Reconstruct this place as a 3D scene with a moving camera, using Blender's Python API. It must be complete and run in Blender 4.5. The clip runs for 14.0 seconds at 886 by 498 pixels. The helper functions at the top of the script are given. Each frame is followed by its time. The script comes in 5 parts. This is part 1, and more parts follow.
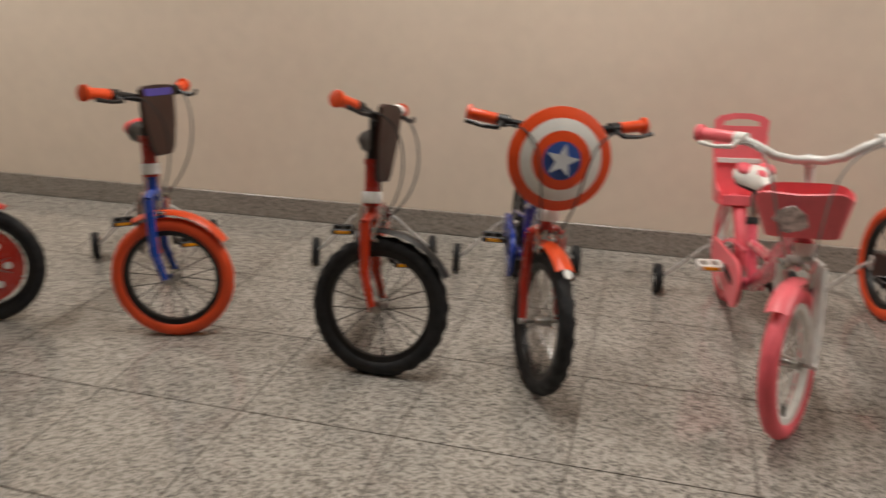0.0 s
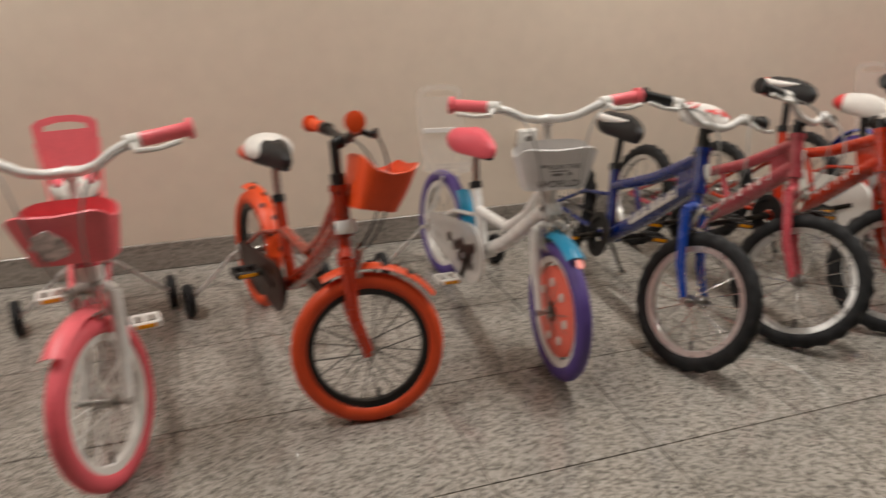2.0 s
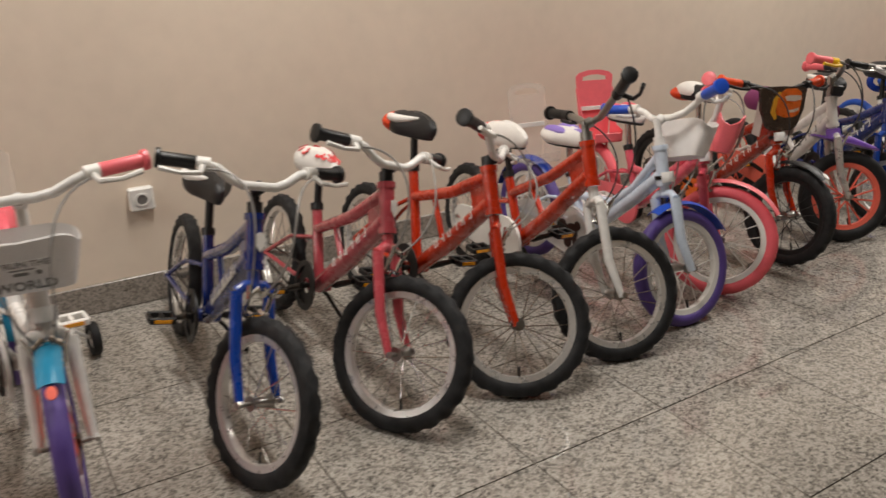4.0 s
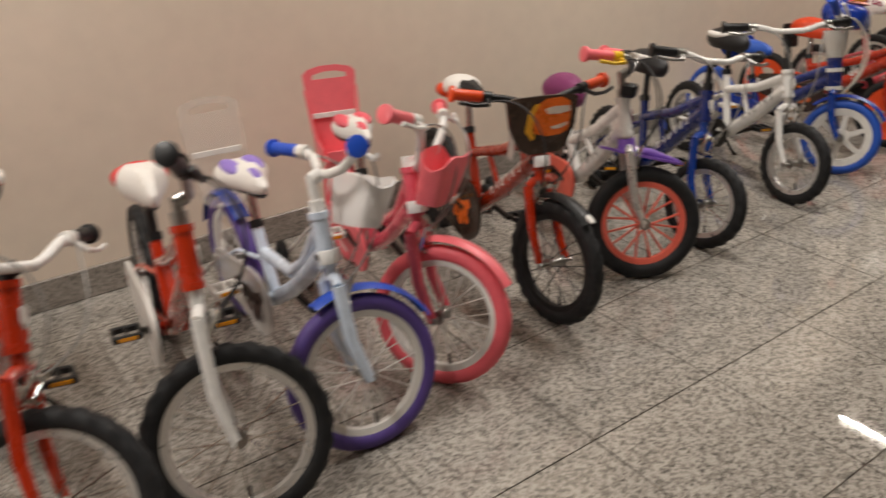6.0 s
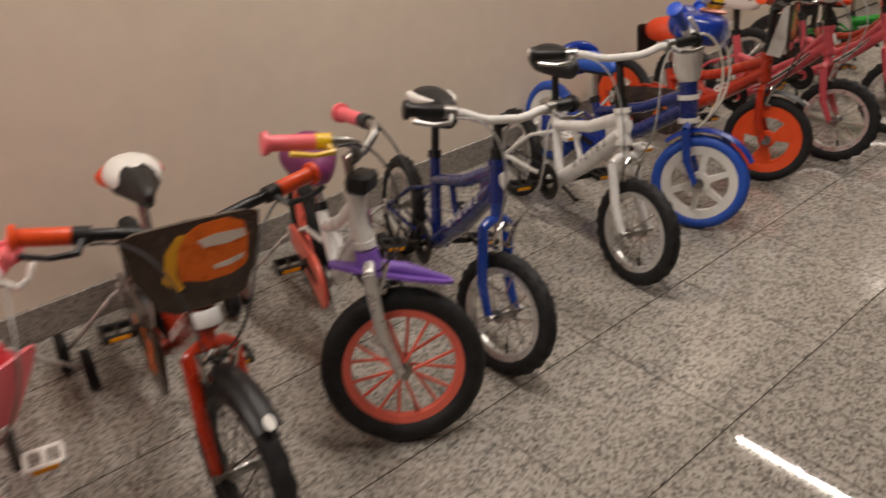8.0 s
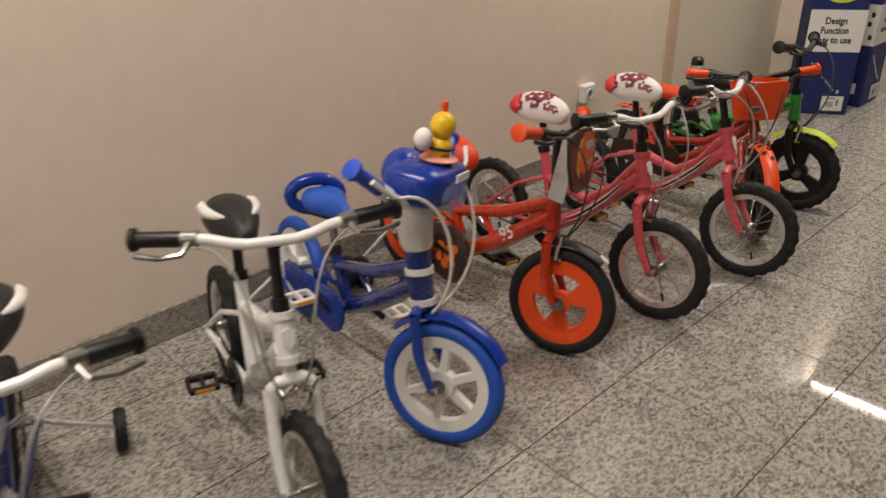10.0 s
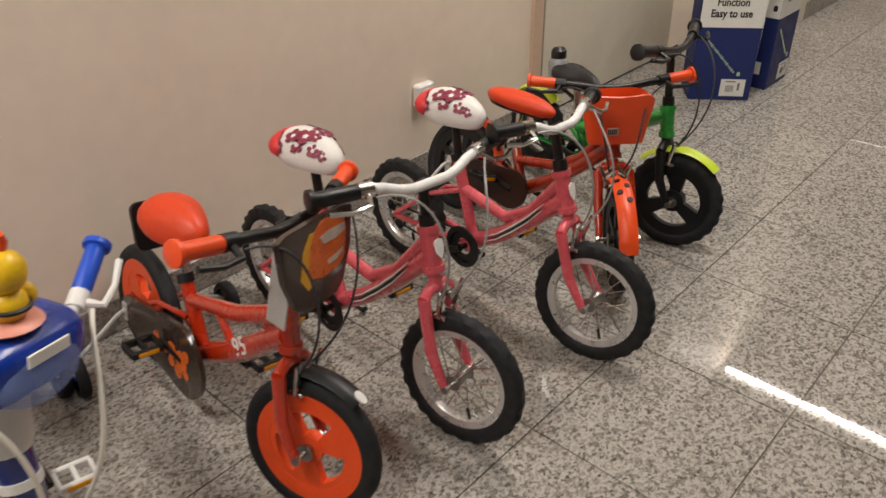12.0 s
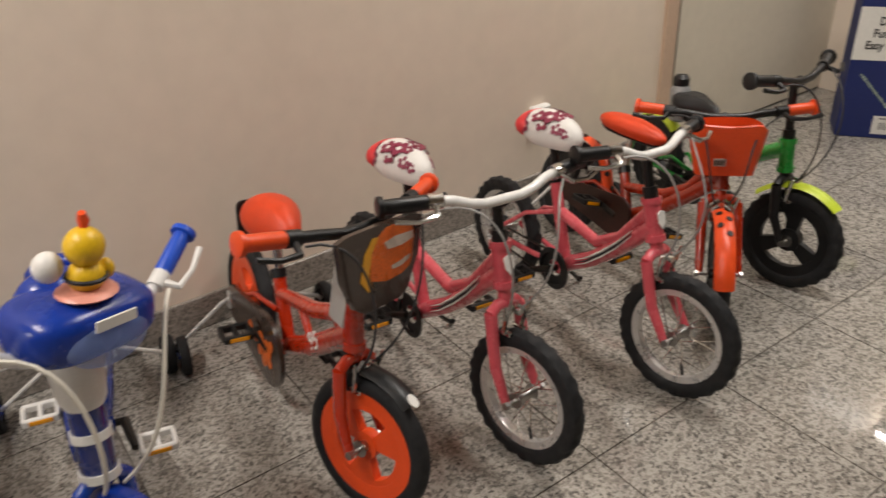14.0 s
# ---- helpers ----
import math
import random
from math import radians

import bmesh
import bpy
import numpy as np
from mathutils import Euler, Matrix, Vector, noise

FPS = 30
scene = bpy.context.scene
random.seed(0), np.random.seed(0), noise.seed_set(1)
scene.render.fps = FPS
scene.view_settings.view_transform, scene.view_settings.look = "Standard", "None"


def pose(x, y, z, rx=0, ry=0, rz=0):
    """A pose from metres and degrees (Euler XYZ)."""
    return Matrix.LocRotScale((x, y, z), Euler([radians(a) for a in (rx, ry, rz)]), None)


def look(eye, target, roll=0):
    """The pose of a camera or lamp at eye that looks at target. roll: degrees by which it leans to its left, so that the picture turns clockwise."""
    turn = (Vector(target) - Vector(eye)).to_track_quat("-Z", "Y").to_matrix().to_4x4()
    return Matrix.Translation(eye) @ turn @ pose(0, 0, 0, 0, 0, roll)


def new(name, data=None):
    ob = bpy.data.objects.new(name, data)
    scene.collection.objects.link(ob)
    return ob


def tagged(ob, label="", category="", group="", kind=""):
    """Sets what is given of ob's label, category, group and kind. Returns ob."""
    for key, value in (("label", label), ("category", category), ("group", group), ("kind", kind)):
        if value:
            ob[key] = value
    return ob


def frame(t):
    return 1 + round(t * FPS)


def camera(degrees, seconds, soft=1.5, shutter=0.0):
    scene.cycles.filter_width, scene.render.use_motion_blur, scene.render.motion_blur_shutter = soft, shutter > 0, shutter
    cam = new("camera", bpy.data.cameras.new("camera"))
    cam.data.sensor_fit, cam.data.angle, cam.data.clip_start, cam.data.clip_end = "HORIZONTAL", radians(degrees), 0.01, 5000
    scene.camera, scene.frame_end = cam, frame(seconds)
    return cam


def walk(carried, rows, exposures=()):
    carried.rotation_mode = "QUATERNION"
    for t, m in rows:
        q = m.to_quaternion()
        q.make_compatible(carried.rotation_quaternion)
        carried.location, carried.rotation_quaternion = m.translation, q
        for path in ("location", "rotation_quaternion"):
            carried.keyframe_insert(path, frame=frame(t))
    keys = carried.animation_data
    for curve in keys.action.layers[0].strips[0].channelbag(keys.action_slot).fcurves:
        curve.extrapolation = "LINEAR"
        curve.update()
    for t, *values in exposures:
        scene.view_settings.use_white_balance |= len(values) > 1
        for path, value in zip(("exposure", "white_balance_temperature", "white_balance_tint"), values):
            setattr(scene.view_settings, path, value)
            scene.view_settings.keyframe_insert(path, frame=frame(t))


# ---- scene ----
cam = camera(59.9, 14.0, soft=1.5, shutter=0.45)

PATH = [
    (0, (-1.044, -1.976, 1.172), (-1.541, -0.17, 0.47), 0.3),
    (0.5, (-0.949, -1.902, 1.185), (-1.095, -0.048, 0.448), 0.9),
    (1, (-0.763, -1.887, 1.168), (-0.666, -0.024, 0.445), 0.0),
    (1.5, (-0.606, -1.829, 1.188), (-0.323, -0.003, 0.424), -1.1),
    (2, (-0.407, -1.696, 1.175), (0.2, 0.06, 0.433), 0.2),
    (2.5, (-0.238, -1.615, 1.188), (0.628, 0.025, 0.439), 0.2),
    (3, (0.005, -1.605, 1.202), (0.868, 0.043, 0.469), -0.3),
    (3.5, (0.252, -1.623, 1.205), (1.183, 0.005, 0.51), 0.0),
    (3.7, (0.351, -1.616, 1.174), (1.322, -0.01, 0.484), -0.9),
    (5.8, (1.605, -1.426, 1.305), (2.548, 0.088, 0.399), -1.5),
    (6, (1.73, -1.39, 1.317), (2.735, 0.085, 0.415), -2.0),
    (6.5, (1.996, -1.307, 1.308), (3.057, 0.105, 0.368), -2.0),
    (7, (2.282, -1.251, 1.315), (3.24, 0.226, 0.367), -1.6),
    (7.5, (2.524, -1.141, 1.304), (3.48, 0.338, 0.355), -2.8),
    (8, (2.793, -0.979, 1.324), (3.907, 0.35, 0.329), -2.5),
    (8.5, (3.094, -0.944, 1.312), (4.263, 0.357, 0.342), -2.6),
    (9, (3.392, -0.935, 1.338), (4.565, 0.387, 0.403), -2.2),
    (9.2, (3.503, -0.917, 1.338), (4.721, 0.389, 0.438), -1.7),
    (11.3, (4.672, -0.724, 1.38), (5.866, 0.519, 0.366), 0.1),
    (11.5, (4.751, -0.689, 1.376), (6.007, 0.486, 0.355), 0.0),
    (12, (4.897, -0.662, 1.369), (6.14, 0.488, 0.305), -1.0),
    (12.5, (5.035, -0.702, 1.368), (6.289, 0.48, 0.353), -0.0),
    (13, (5.062, -0.76, 1.364), (6.249, 0.501, 0.362), -1.6),
    (13.5, (5.049, -0.791, 1.361), (6.161, 0.535, 0.359), -2.4),
    (14, (5.005, -0.81, 1.363), (5.975, 0.625, 0.362), -3.0),
]
walk(cam, [(t, look(eye, target, roll)) for t, eye, target, roll in PATH], [(0, -0.14, 6500, 10), (1.5, -0.11, 6500, 10), (2.5, -0.18, 6500, 10), (3.5, -0.13, 6500, 10), (6, -0.11, 6600, 11), (7, -0.14, 6700, 12), (8, -0.30, 6850, 15), (9, -0.29, 6850, 14), (11.5, -0.02, 6550, 11), (13, -0.05, 6500, 11), (14, -0.08, 6500, 11)])

# ---- world, lights ----
world = bpy.data.worlds.new("hall_world")
world.use_nodes = True
world.node_tree.nodes["Background"].inputs[0].default_value = (0.9, 0.85, 0.8, 1)
world.node_tree.nodes["Background"].inputs[1].default_value = 0.05
scene.world = world

WALL_Y = 1.235
CEIL_Z = 2.92
LAMPS = ((-4.35, 0.16), (-1.48, 0.16), (1.39, 0.16), (4.26, 0.16), (7.13, 0.16), (9.95, 0.16))
for lx, ly in LAMPS:
    lamp = bpy.data.lights.new("tube_light", "AREA")
    lamp.shape, lamp.size, lamp.size_y = "RECTANGLE", 0.022, 1.45
    lamp.energy, lamp.color = 47.0, (1.0, 0.955, 0.895)
    new("tube_light", lamp).matrix_world = pose(lx, ly, CEIL_Z - 0.103)


# ---- mesh helpers ----
class Mesh:
    """Collects vertices and faces; everything added goes through the matrix m."""

    def __init__(self, m=None):
        self.v, self.f, self.m = [], [], m or Matrix()

    def add(self, verts, faces, m=None):
        b = len(self.v)
        mm = self.m @ m if m else self.m
        self.v += [tuple(mm @ Vector(p)) for p in verts]
        self.f += [tuple(b + i for i in fc) for fc in faces]
        return self

    def tube(self, path, r, n=8, closed=False, flat=1.0, caps=True):
        pts = [Vector(p) for p in path]
        k = len(pts)
        rs = list(r) if isinstance(r, (list, tuple)) else [r] * k
        verts, faces, up = [], [], None
        for i, p in enumerate(pts):
            a = pts[(i - 1) % k] if (i or closed) else p
            b = pts[(i + 1) % k] if (i < k - 1 or closed) else p
            d = (b - a).normalized()
            if up is None:
                up = d.orthogonal().normalized()
                for c in (Vector((0, 1, 0)), Vector((0, 0, 1))):
                    if abs(d.dot(c)) < 0.8:
                        up = (c - d * c.dot(d)).normalized()
                        break
            up = (up - d * up.dot(d)).normalized()
            s = d.cross(up)
            for j in range(n):
                t = 2 * math.pi * j / n
                verts.append(p + up * (math.cos(t) * rs[i]) + s * (math.sin(t) * rs[i] * flat))
        for i in range(k if closed else k - 1):
            for j in range(n):
                q = ((i + 1) % k) * n
                faces.append((i * n + j, i * n + (j + 1) % n, q + (j + 1) % n, q + j))
        if caps and not closed:
            faces.append(tuple(range(n - 1, -1, -1)))
            faces.append(tuple((k - 1) * n + j for j in range(n)))
        return self.add(verts, faces)

    def ring(self, c, profile, seg=44, a0=0.0, a1=360.0):
        """Sweeps a closed profile of (radius, sideways) about the y axis through c."""
        full = abs(a1 - a0) > 359
        n = len(profile)
        count = seg if full else seg + 1
        verts, faces = [], []
        for i in range(count):
            a = radians(a0 + (a1 - a0) * i / seg)
            for r, y in profile:
                verts.append((c[0] + r * math.cos(a), c[1] + y, c[2] + r * math.sin(a)))
        for i in range(seg):
            q = ((i + 1) % count) * n
            for j in range(n):
                faces.append((i * n + j, q + j, q + (j + 1) % n, i * n + (j + 1) % n))
        if not full:
            faces.append(tuple(range(n)))
            faces.append(tuple((count - 1) * n + j for j in range(n - 1, -1, -1)))
        return self.add(verts, faces)

    def blob(self, c, rad, fn=None, nu=18, nv=10):
        verts, faces = [], []
        for i in range(nv + 1):
            t = math.pi * i / nv
            for j in range(nu):
                p = 2 * math.pi * j / nu
                q = Vector((math.sin(t) * math.cos(p), math.sin(t) * math.sin(p), math.cos(t)))
                q = fn(q) if fn else q
                verts.append((c[0] + q[0] * rad[0], c[1] + q[1] * rad[1], c[2] + q[2] * rad[2]))
        for i in range(nv):
            for j in range(nu):
                faces.append((i * nu + j, (i + 1) * nu + j, (i + 1) * nu + (j + 1) % nu, i * nu + (j + 1) % nu))
        return self.add(verts, faces)

    def box(self, c, size, bev=0.002, m=None):
        """A box with chamfered edges."""
        h = [s / 2 for s in size]
        b = min(bev, *[x * 0.49 for x in h])
        verts, idx, faces = [], {}, []
        for sx in (-1, 1):
            for sy in (-1, 1):
                for sz in (-1, 1):
                    s = (sx, sy, sz)
                    for ax in range(3):
                        p = [s[i] * (h[i] if i == ax else h[i] - b) for i in range(3)]
                        idx[s, ax] = len(verts)
                        verts.append((c[0] + p[0], c[1] + p[1], c[2] + p[2]))
                    tri = (idx[s, 0], idx[s, 1], idx[s, 2])
                    faces.append(tri if sx * sy * sz > 0 else tri[::-1])
        for ax in range(3):
            o1, o2 = (ax + 1) % 3, (ax + 2) % 3
            for s in (-1, 1):
                quad = []
                for a, d in ((-1, -1), (1, -1), (1, 1), (-1, 1)):
                    k = [0, 0, 0]
                    k[ax], k[o1], k[o2] = s, a, d
                    quad.append(idx[tuple(k), ax])
                faces.append(tuple(quad if s > 0 else quad[::-1]))
            for a in (-1, 1):
                for d in (-1, 1):
                    k0, k1 = [0, 0, 0], [0, 0, 0]
                    k0[ax], k1[ax] = -1, 1
                    k0[o1] = k1[o1] = a
                    k0[o2] = k1[o2] = d
                    q = (idx[tuple(k0), o1], idx[tuple(k1), o1], idx[tuple(k1), o2], idx[tuple(k0), o2])
                    faces.append(q if a * d > 0 else q[::-1])
        return self.add(verts, faces, m)

    def plate(self, outline, thick, m=None):
        """A flat outline in x, y, with thickness along z."""
        n = len(outline)
        verts = [(x, y, -thick / 2) for x, y in outline] + [(x, y, thick / 2) for x, y in outline]
        faces = [tuple(range(n - 1, -1, -1)), tuple(range(n, 2 * n))]
        faces += [(i, (i + 1) % n, n + (i + 1) % n, n + i) for i in range(n)]
        return self.add(verts, faces, m)

    def disc(self, c, r, w, n=24):
        return self.ring(c, [(0.0005, -w / 2), (r, -w / 2), (r, w / 2), (0.0005, w / 2)], n)


def part(name, me, material, parent, label="", angle=40):
    data = bpy.data.meshes.new(name)
    data.from_pydata(me.v, [], me.f)
    data.validate()
    data.polygons.foreach_set("use_smooth", [True] * len(data.polygons))
    data.set_sharp_from_angle(angle=radians(angle))
    data.materials.append(material)
    ob = new(name, data)
    ob.parent = parent
    if label:
        tagged(ob, label=label)
    return ob


def arc(c, r, a0, a1, n=8):
    return [(c[0] + r * math.cos(radians(a0 + (a1 - a0) * i / n)), c[1] + r * math.sin(radians(a0 + (a1 - a0) * i / n))) for i in range(n + 1)]


def rounded(w, h, r, n=4):
    """Outline of a rounded rectangle about the origin."""
    out = []
    for cx, cy, a in ((w / 2 - r, h / 2 - r, 0), (-w / 2 + r, h / 2 - r, 90), (-w / 2 + r, -h / 2 + r, 180), (w / 2 - r, -h / 2 + r, 270)):
        out += arc((cx, cy), r, a, a + 90, n)
    return out


def writing(body, size, m, material, parent, name="lettering", depth=0.0008, align="CENTER", bold=0.024):
    """Words as a mesh, lying in the x, y plane of m."""
    cu = bpy.data.curves.new(name, "FONT")
    cu.body, cu.size, cu.extrude, cu.align_x, cu.align_y, cu.resolution_u = body, size, depth, align, "CENTER", 3
    cu.offset = size * bold
    tmp = bpy.data.objects.new(name, cu)
    data = bpy.data.meshes.new_from_object(tmp)
    bpy.data.objects.remove(tmp)
    data.transform(m)
    data.materials.clear()
    data.materials.append(material)
    ob = new(name, data)
    ob.parent = parent
    return ob


# ---- materials ----
def lin(h):
    c = [int(h[i:i + 2], 16) / 255 for i in (0, 2, 4)]
    return tuple(x / 12.92 if x < 0.04045 else ((x + 0.055) / 1.055) ** 2.4 for x in c)


def node(nt, kind, **inputs):
    n = nt.nodes.new(kind)
    for k, v in inputs.items():
        n.inputs[k.replace("_", " ")].default_value = v
    return n


MATS = {}


def mat(name, color, rough=0.4, metal=0.0, coat=0.0, vary=0.10, scale=30.0, bump=0.0, spec=0.5, alpha=None):
    """Plain surface with fine variation of tone and gloss, and an optional fine relief."""
    if name in MATS:
        return MATS[name]
    m = bpy.data.materials.new(name)
    m.use_nodes = True
    nt = m.node_tree
    b = nt.nodes["Principled BSDF"]
    col = lin(color) if isinstance(color, str) else color
    tc = node(nt, "ShaderNodeTexCoord")
    n1 = node(nt, "ShaderNodeTexNoise", Scale=scale, Detail=4.0, Roughness=0.6)
    n2 = node(nt, "ShaderNodeTexNoise", Scale=scale * 9, Detail=2.0)
    nt.links.new(tc.outputs["Object"], n1.inputs["Vector"])
    nt.links.new(tc.outputs["Object"], n2.inputs["Vector"])
    add = node(nt, "ShaderNodeMath")
    add.operation = "ADD"
    nt.links.new(n1.outputs["Fac"], add.inputs[0])
    nt.links.new(n2.outputs["Fac"], add.inputs[1])
    ramp = node(nt, "ShaderNodeMapRange")
    ramp.inputs["From Min"].default_value, ramp.inputs["From Max"].default_value = 0.7, 1.3
    ramp.inputs["To Min"].default_value, ramp.inputs["To Max"].default_value = 1 - vary, 1 + vary
    nt.links.new(add.outputs[0], ramp.inputs["Value"])
    hsv = node(nt, "ShaderNodeHueSaturation", Color=(*col, 1))
    nt.links.new(ramp.outputs[0], hsv.inputs["Value"])
    nt.links.new(hsv.outputs[0], b.inputs["Base Color"])
    rr = node(nt, "ShaderNodeMapRange")
    rr.inputs["From Min"].default_value, rr.inputs["From Max"].default_value = 0.3, 0.7
    rr.inputs["To Min"].default_value, rr.inputs["To Max"].default_value = max(0.03, rough * 0.8), min(1, rough * 1.2)
    nt.links.new(n1.outputs["Fac"], rr.inputs["Value"])
    nt.links.new(rr.outputs[0], b.inputs["Roughness"])
    b.inputs["Metallic"].default_value = metal
    b.inputs["Coat Weight"].default_value = coat
    b.inputs["Coat Roughness"].default_value = 0.08
    b.inputs["Specular IOR Level"].default_value = spec
    if bump:
        bp = node(nt, "ShaderNodeBump", Strength=bump, Distance=0.002)
        nt.links.new(n2.outputs["Fac"], bp.inputs["Height"])
        nt.links.new(bp.outputs[0], b.inputs["Normal"])
    if alpha is not None:
        b.inputs["Alpha"].default_value = alpha
    MATS[name] = m
    return m


def speckle(name, light, mid, dark, rough, grain=95.0, tone=1.0):
    """Polished granite: pale ground, grey and dark grains, a little mottling from piece to piece."""
    m = bpy.data.materials.new(name)
    m.use_nodes = True
    nt = m.node_tree
    b = nt.nodes["Principled BSDF"]
    tc = node(nt, "ShaderNodeTexCoord")
    warp = node(nt, "ShaderNodeTexNoise", Scale=60.0, Detail=3.0)
    geo = node(nt, "ShaderNodeNewGeometry")
    nt.links.new(geo.outputs["Position"], warp.inputs["Vector"])
    mixv = node(nt, "ShaderNodeMix")
    mixv.data_type = "VECTOR"
    mixv.inputs["Factor"].default_value = 0.012
    nt.links.new(geo.outputs["Position"], mixv.inputs[4])
    nt.links.new(warp.outputs["Color"], mixv.inputs[5])
    v1 = node(nt, "ShaderNodeTexVoronoi", Scale=grain)
    v2 = node(nt, "ShaderNodeTexVoronoi", Scale=grain * 2.1)
    for v in (v1, v2):
        nt.links.new(mixv.outputs[1], v.inputs["Vector"])
    r1 = node(nt, "ShaderNodeValToRGB")
    r1.color_ramp.interpolation = "LINEAR"
    e = r1.color_ramp.elements
    e[0].position, e[0].color = 0.0, (*dark, 1)
    e[1].position, e[1].color = 1.0, (*light, 1)
    for p, c in ((0.17, dark), (0.25, mid), (0.46, mid), (0.56, light)):
        s = e.new(p)
        s.color = (*c, 1)
    sep = node(nt, "ShaderNodeSeparateColor")
    nt.links.new(v1.outputs["Color"], sep.inputs[0])
    nt.links.new(sep.outputs[0], r1.inputs[0])
    r2 = node(nt, "ShaderNodeValToRGB")
    r2.color_ramp.elements[0].color, r2.color_ramp.elements[0].position = (*[c * 0.6 for c in mid], 1), 0.12
    r2.color_ramp.elements[1].color, r2.color_ramp.elements[1].position = (*light, 1), 0.45
    sep2 = node(nt, "ShaderNodeSeparateColor")
    nt.links.new(v2.outputs["Color"], sep2.inputs[0])
    nt.links.new(sep2.outputs[1], r2.inputs[0])
    mix = node(nt, "ShaderNodeMix")
    mix.data_type = "RGBA"
    mix.inputs[0].default_value = 0.42
    nt.links.new(r1.outputs[0], mix.inputs[6])
    nt.links.new(r2.outputs[0], mix.inputs[7])
    big = node(nt, "ShaderNodeTexNoise", Scale=5.0, Detail=3.0)
    nt.links.new(geo.outputs["Position"], big.inputs["Vector"])
    info = node(nt, "ShaderNodeObjectInfo")
    s1 = node(nt, "ShaderNodeMath")
    s1.operation = "MULTIPLY_ADD"
    s1.inputs[1].default_value, s1.inputs[2].default_value = 0.10, 0.82 * tone
    nt.links.new(info.outputs["Random"], s1.inputs[0])
    s2 = node(nt, "ShaderNodeMath")
    s2.operation = "MULTIPLY_ADD"
    s2.inputs[1].default_value = 0.24
    nt.links.new(big.outputs["Fac"], s2.inputs[0])
    nt.links.new(s1.outputs[0], s2.inputs[2])
    hsv = node(nt, "ShaderNodeHueSaturation")
    nt.links.new(mix.outputs[2], hsv.inputs["Color"])
    nt.links.new(s2.outputs[0], hsv.inputs["Value"])
    nt.links.new(hsv.outputs[0], b.inputs["Base Color"])
    sm = node(nt, "ShaderNodeTexNoise", Scale=14.0, Detail=4.0)
    nt.links.new(geo.outputs["Position"], sm.inputs["Vector"])
    rr = node(nt, "ShaderNodeMapRange")
    rr.inputs["To Min"].default_value, rr.inputs["To Max"].default_value = rough * 0.6, rough * 1.5
    nt.links.new(sm.outputs["Fac"], rr.inputs["Value"])
    nt.links.new(rr.outputs[0], b.inputs["Roughness"])
    return m


FLOOR = speckle("floor_granite", lin("b0aaa1"), lin("7d776f"), lin("2e2b29"), 0.026, grain=135.0)
BASE = speckle("skirting_granite", lin("a39a90"), lin("7d756d"), lin("4d4843"), 0.3, grain=150.0)
GROUT = mat("grout", "6f675e", 0.8, vary=0.2)
WALL = mat("wall_paint", (0.755, 0.640, 0.522), 0.62, vary=0.035, scale=1.6, bump=0.06)
# the ceiling is out of view; its dull tone is set to deepen the shadows
CEIL = mat("ceiling_paint", "a39b90", 0.85, vary=0.03, scale=2.0)
DOOR = mat("door_laminate", "d8cebb", 0.38, vary=0.03, scale=3.0)
JAMB = mat("door_jamb_paint", "c7ab93", 0.5, vary=0.05, scale=6.0)
SEAL = mat("door_seal", "4a4038", 0.6)
GLOW = bpy.data.materials.new("tube_glow")
GLOW.use_nodes = True
gb = GLOW.node_tree.nodes["Principled BSDF"]
gb.inputs["Emission Color"].default_value, gb.inputs["Emission Strength"].default_value = (1.0, 0.93, 0.84, 1), 18.0
STEEL_W = mat("white_enamel", "d8d6d0", 0.4, vary=0.05)
BLACK = mat("black_plastic", "0d0d0e", 0.42, vary=0.2, bump=0.1)
RUBBER = mat("black_rubber", "101012", 0.72, vary=0.25, bump=0.25)
GREYR = mat("dark_grey_rubber", "2c2b2c", 0.6, vary=0.2)
CHROME = mat("chrome", "c9c7c3", 0.18, metal=1.0, vary=0.08)
STEEL = mat("zinc_steel", "a9a7a3", 0.33, metal=1.0, vary=0.12)
DARKST = mat("dark_steel", "3a3836", 0.4, metal=1.0, vary=0.15)
SILVERPT = mat("bright_zinc", "d6d4d0", 0.3, metal=0.45, vary=0.1)
RIMSILVER = mat("silver_rim", "dedcd8", 0.30, metal=0.65, vary=0.10)
WHITE = mat("white_paint", "e6e4e0", 0.28, coat=0.6, vary=0.04)
WPLAST = mat("white_plastic", "e2dfd9", 0.4, vary=0.05)
CABLE = mat("cable_grey", "8d8a86", 0.4, vary=0.1)
WCABLE = mat("cable_white", "dcd6c8", 0.4, vary=0.05)
REFL = mat("white_reflector", "f4f4f2", 0.12, coat=1.0, vary=0.03)
AMBER = mat("amber_reflector", "f0a010", 0.15, coat=1.0, vary=0.12, scale=200)
CLEAR = mat("clear_plastic", "efeae4", 0.08, vary=0.03, alpha=0.11)
FROST = mat("frosted_plastic", "e8e2dc", 0.2, vary=0.05, alpha=0.42)
MILKY = mat("milky_plastic", "e9e6e4", 0.32, vary=0.04, alpha=0.74)
INK = mat("black_print", "1d1b1c", 0.5)
GREYP = mat("grey_print", "77736f", 0.5)


def paint(name, color, coat=1.0):
    return mat(name, color, 0.26, coat=coat, vary=0.07, scale=18)


def plastic(name, color, rough=0.38):
    return mat(name, color, rough, vary=0.07, scale=25, bump=0.05)


# ---- setting ----
X0, X1, Y0 = -6.5, 13.5, -7.5


def structure(name, me, material, label="", angle=30):
    return tagged(part(name, me, material, None, angle=angle), label=label, category=name.split("_")[0], kind="structure")


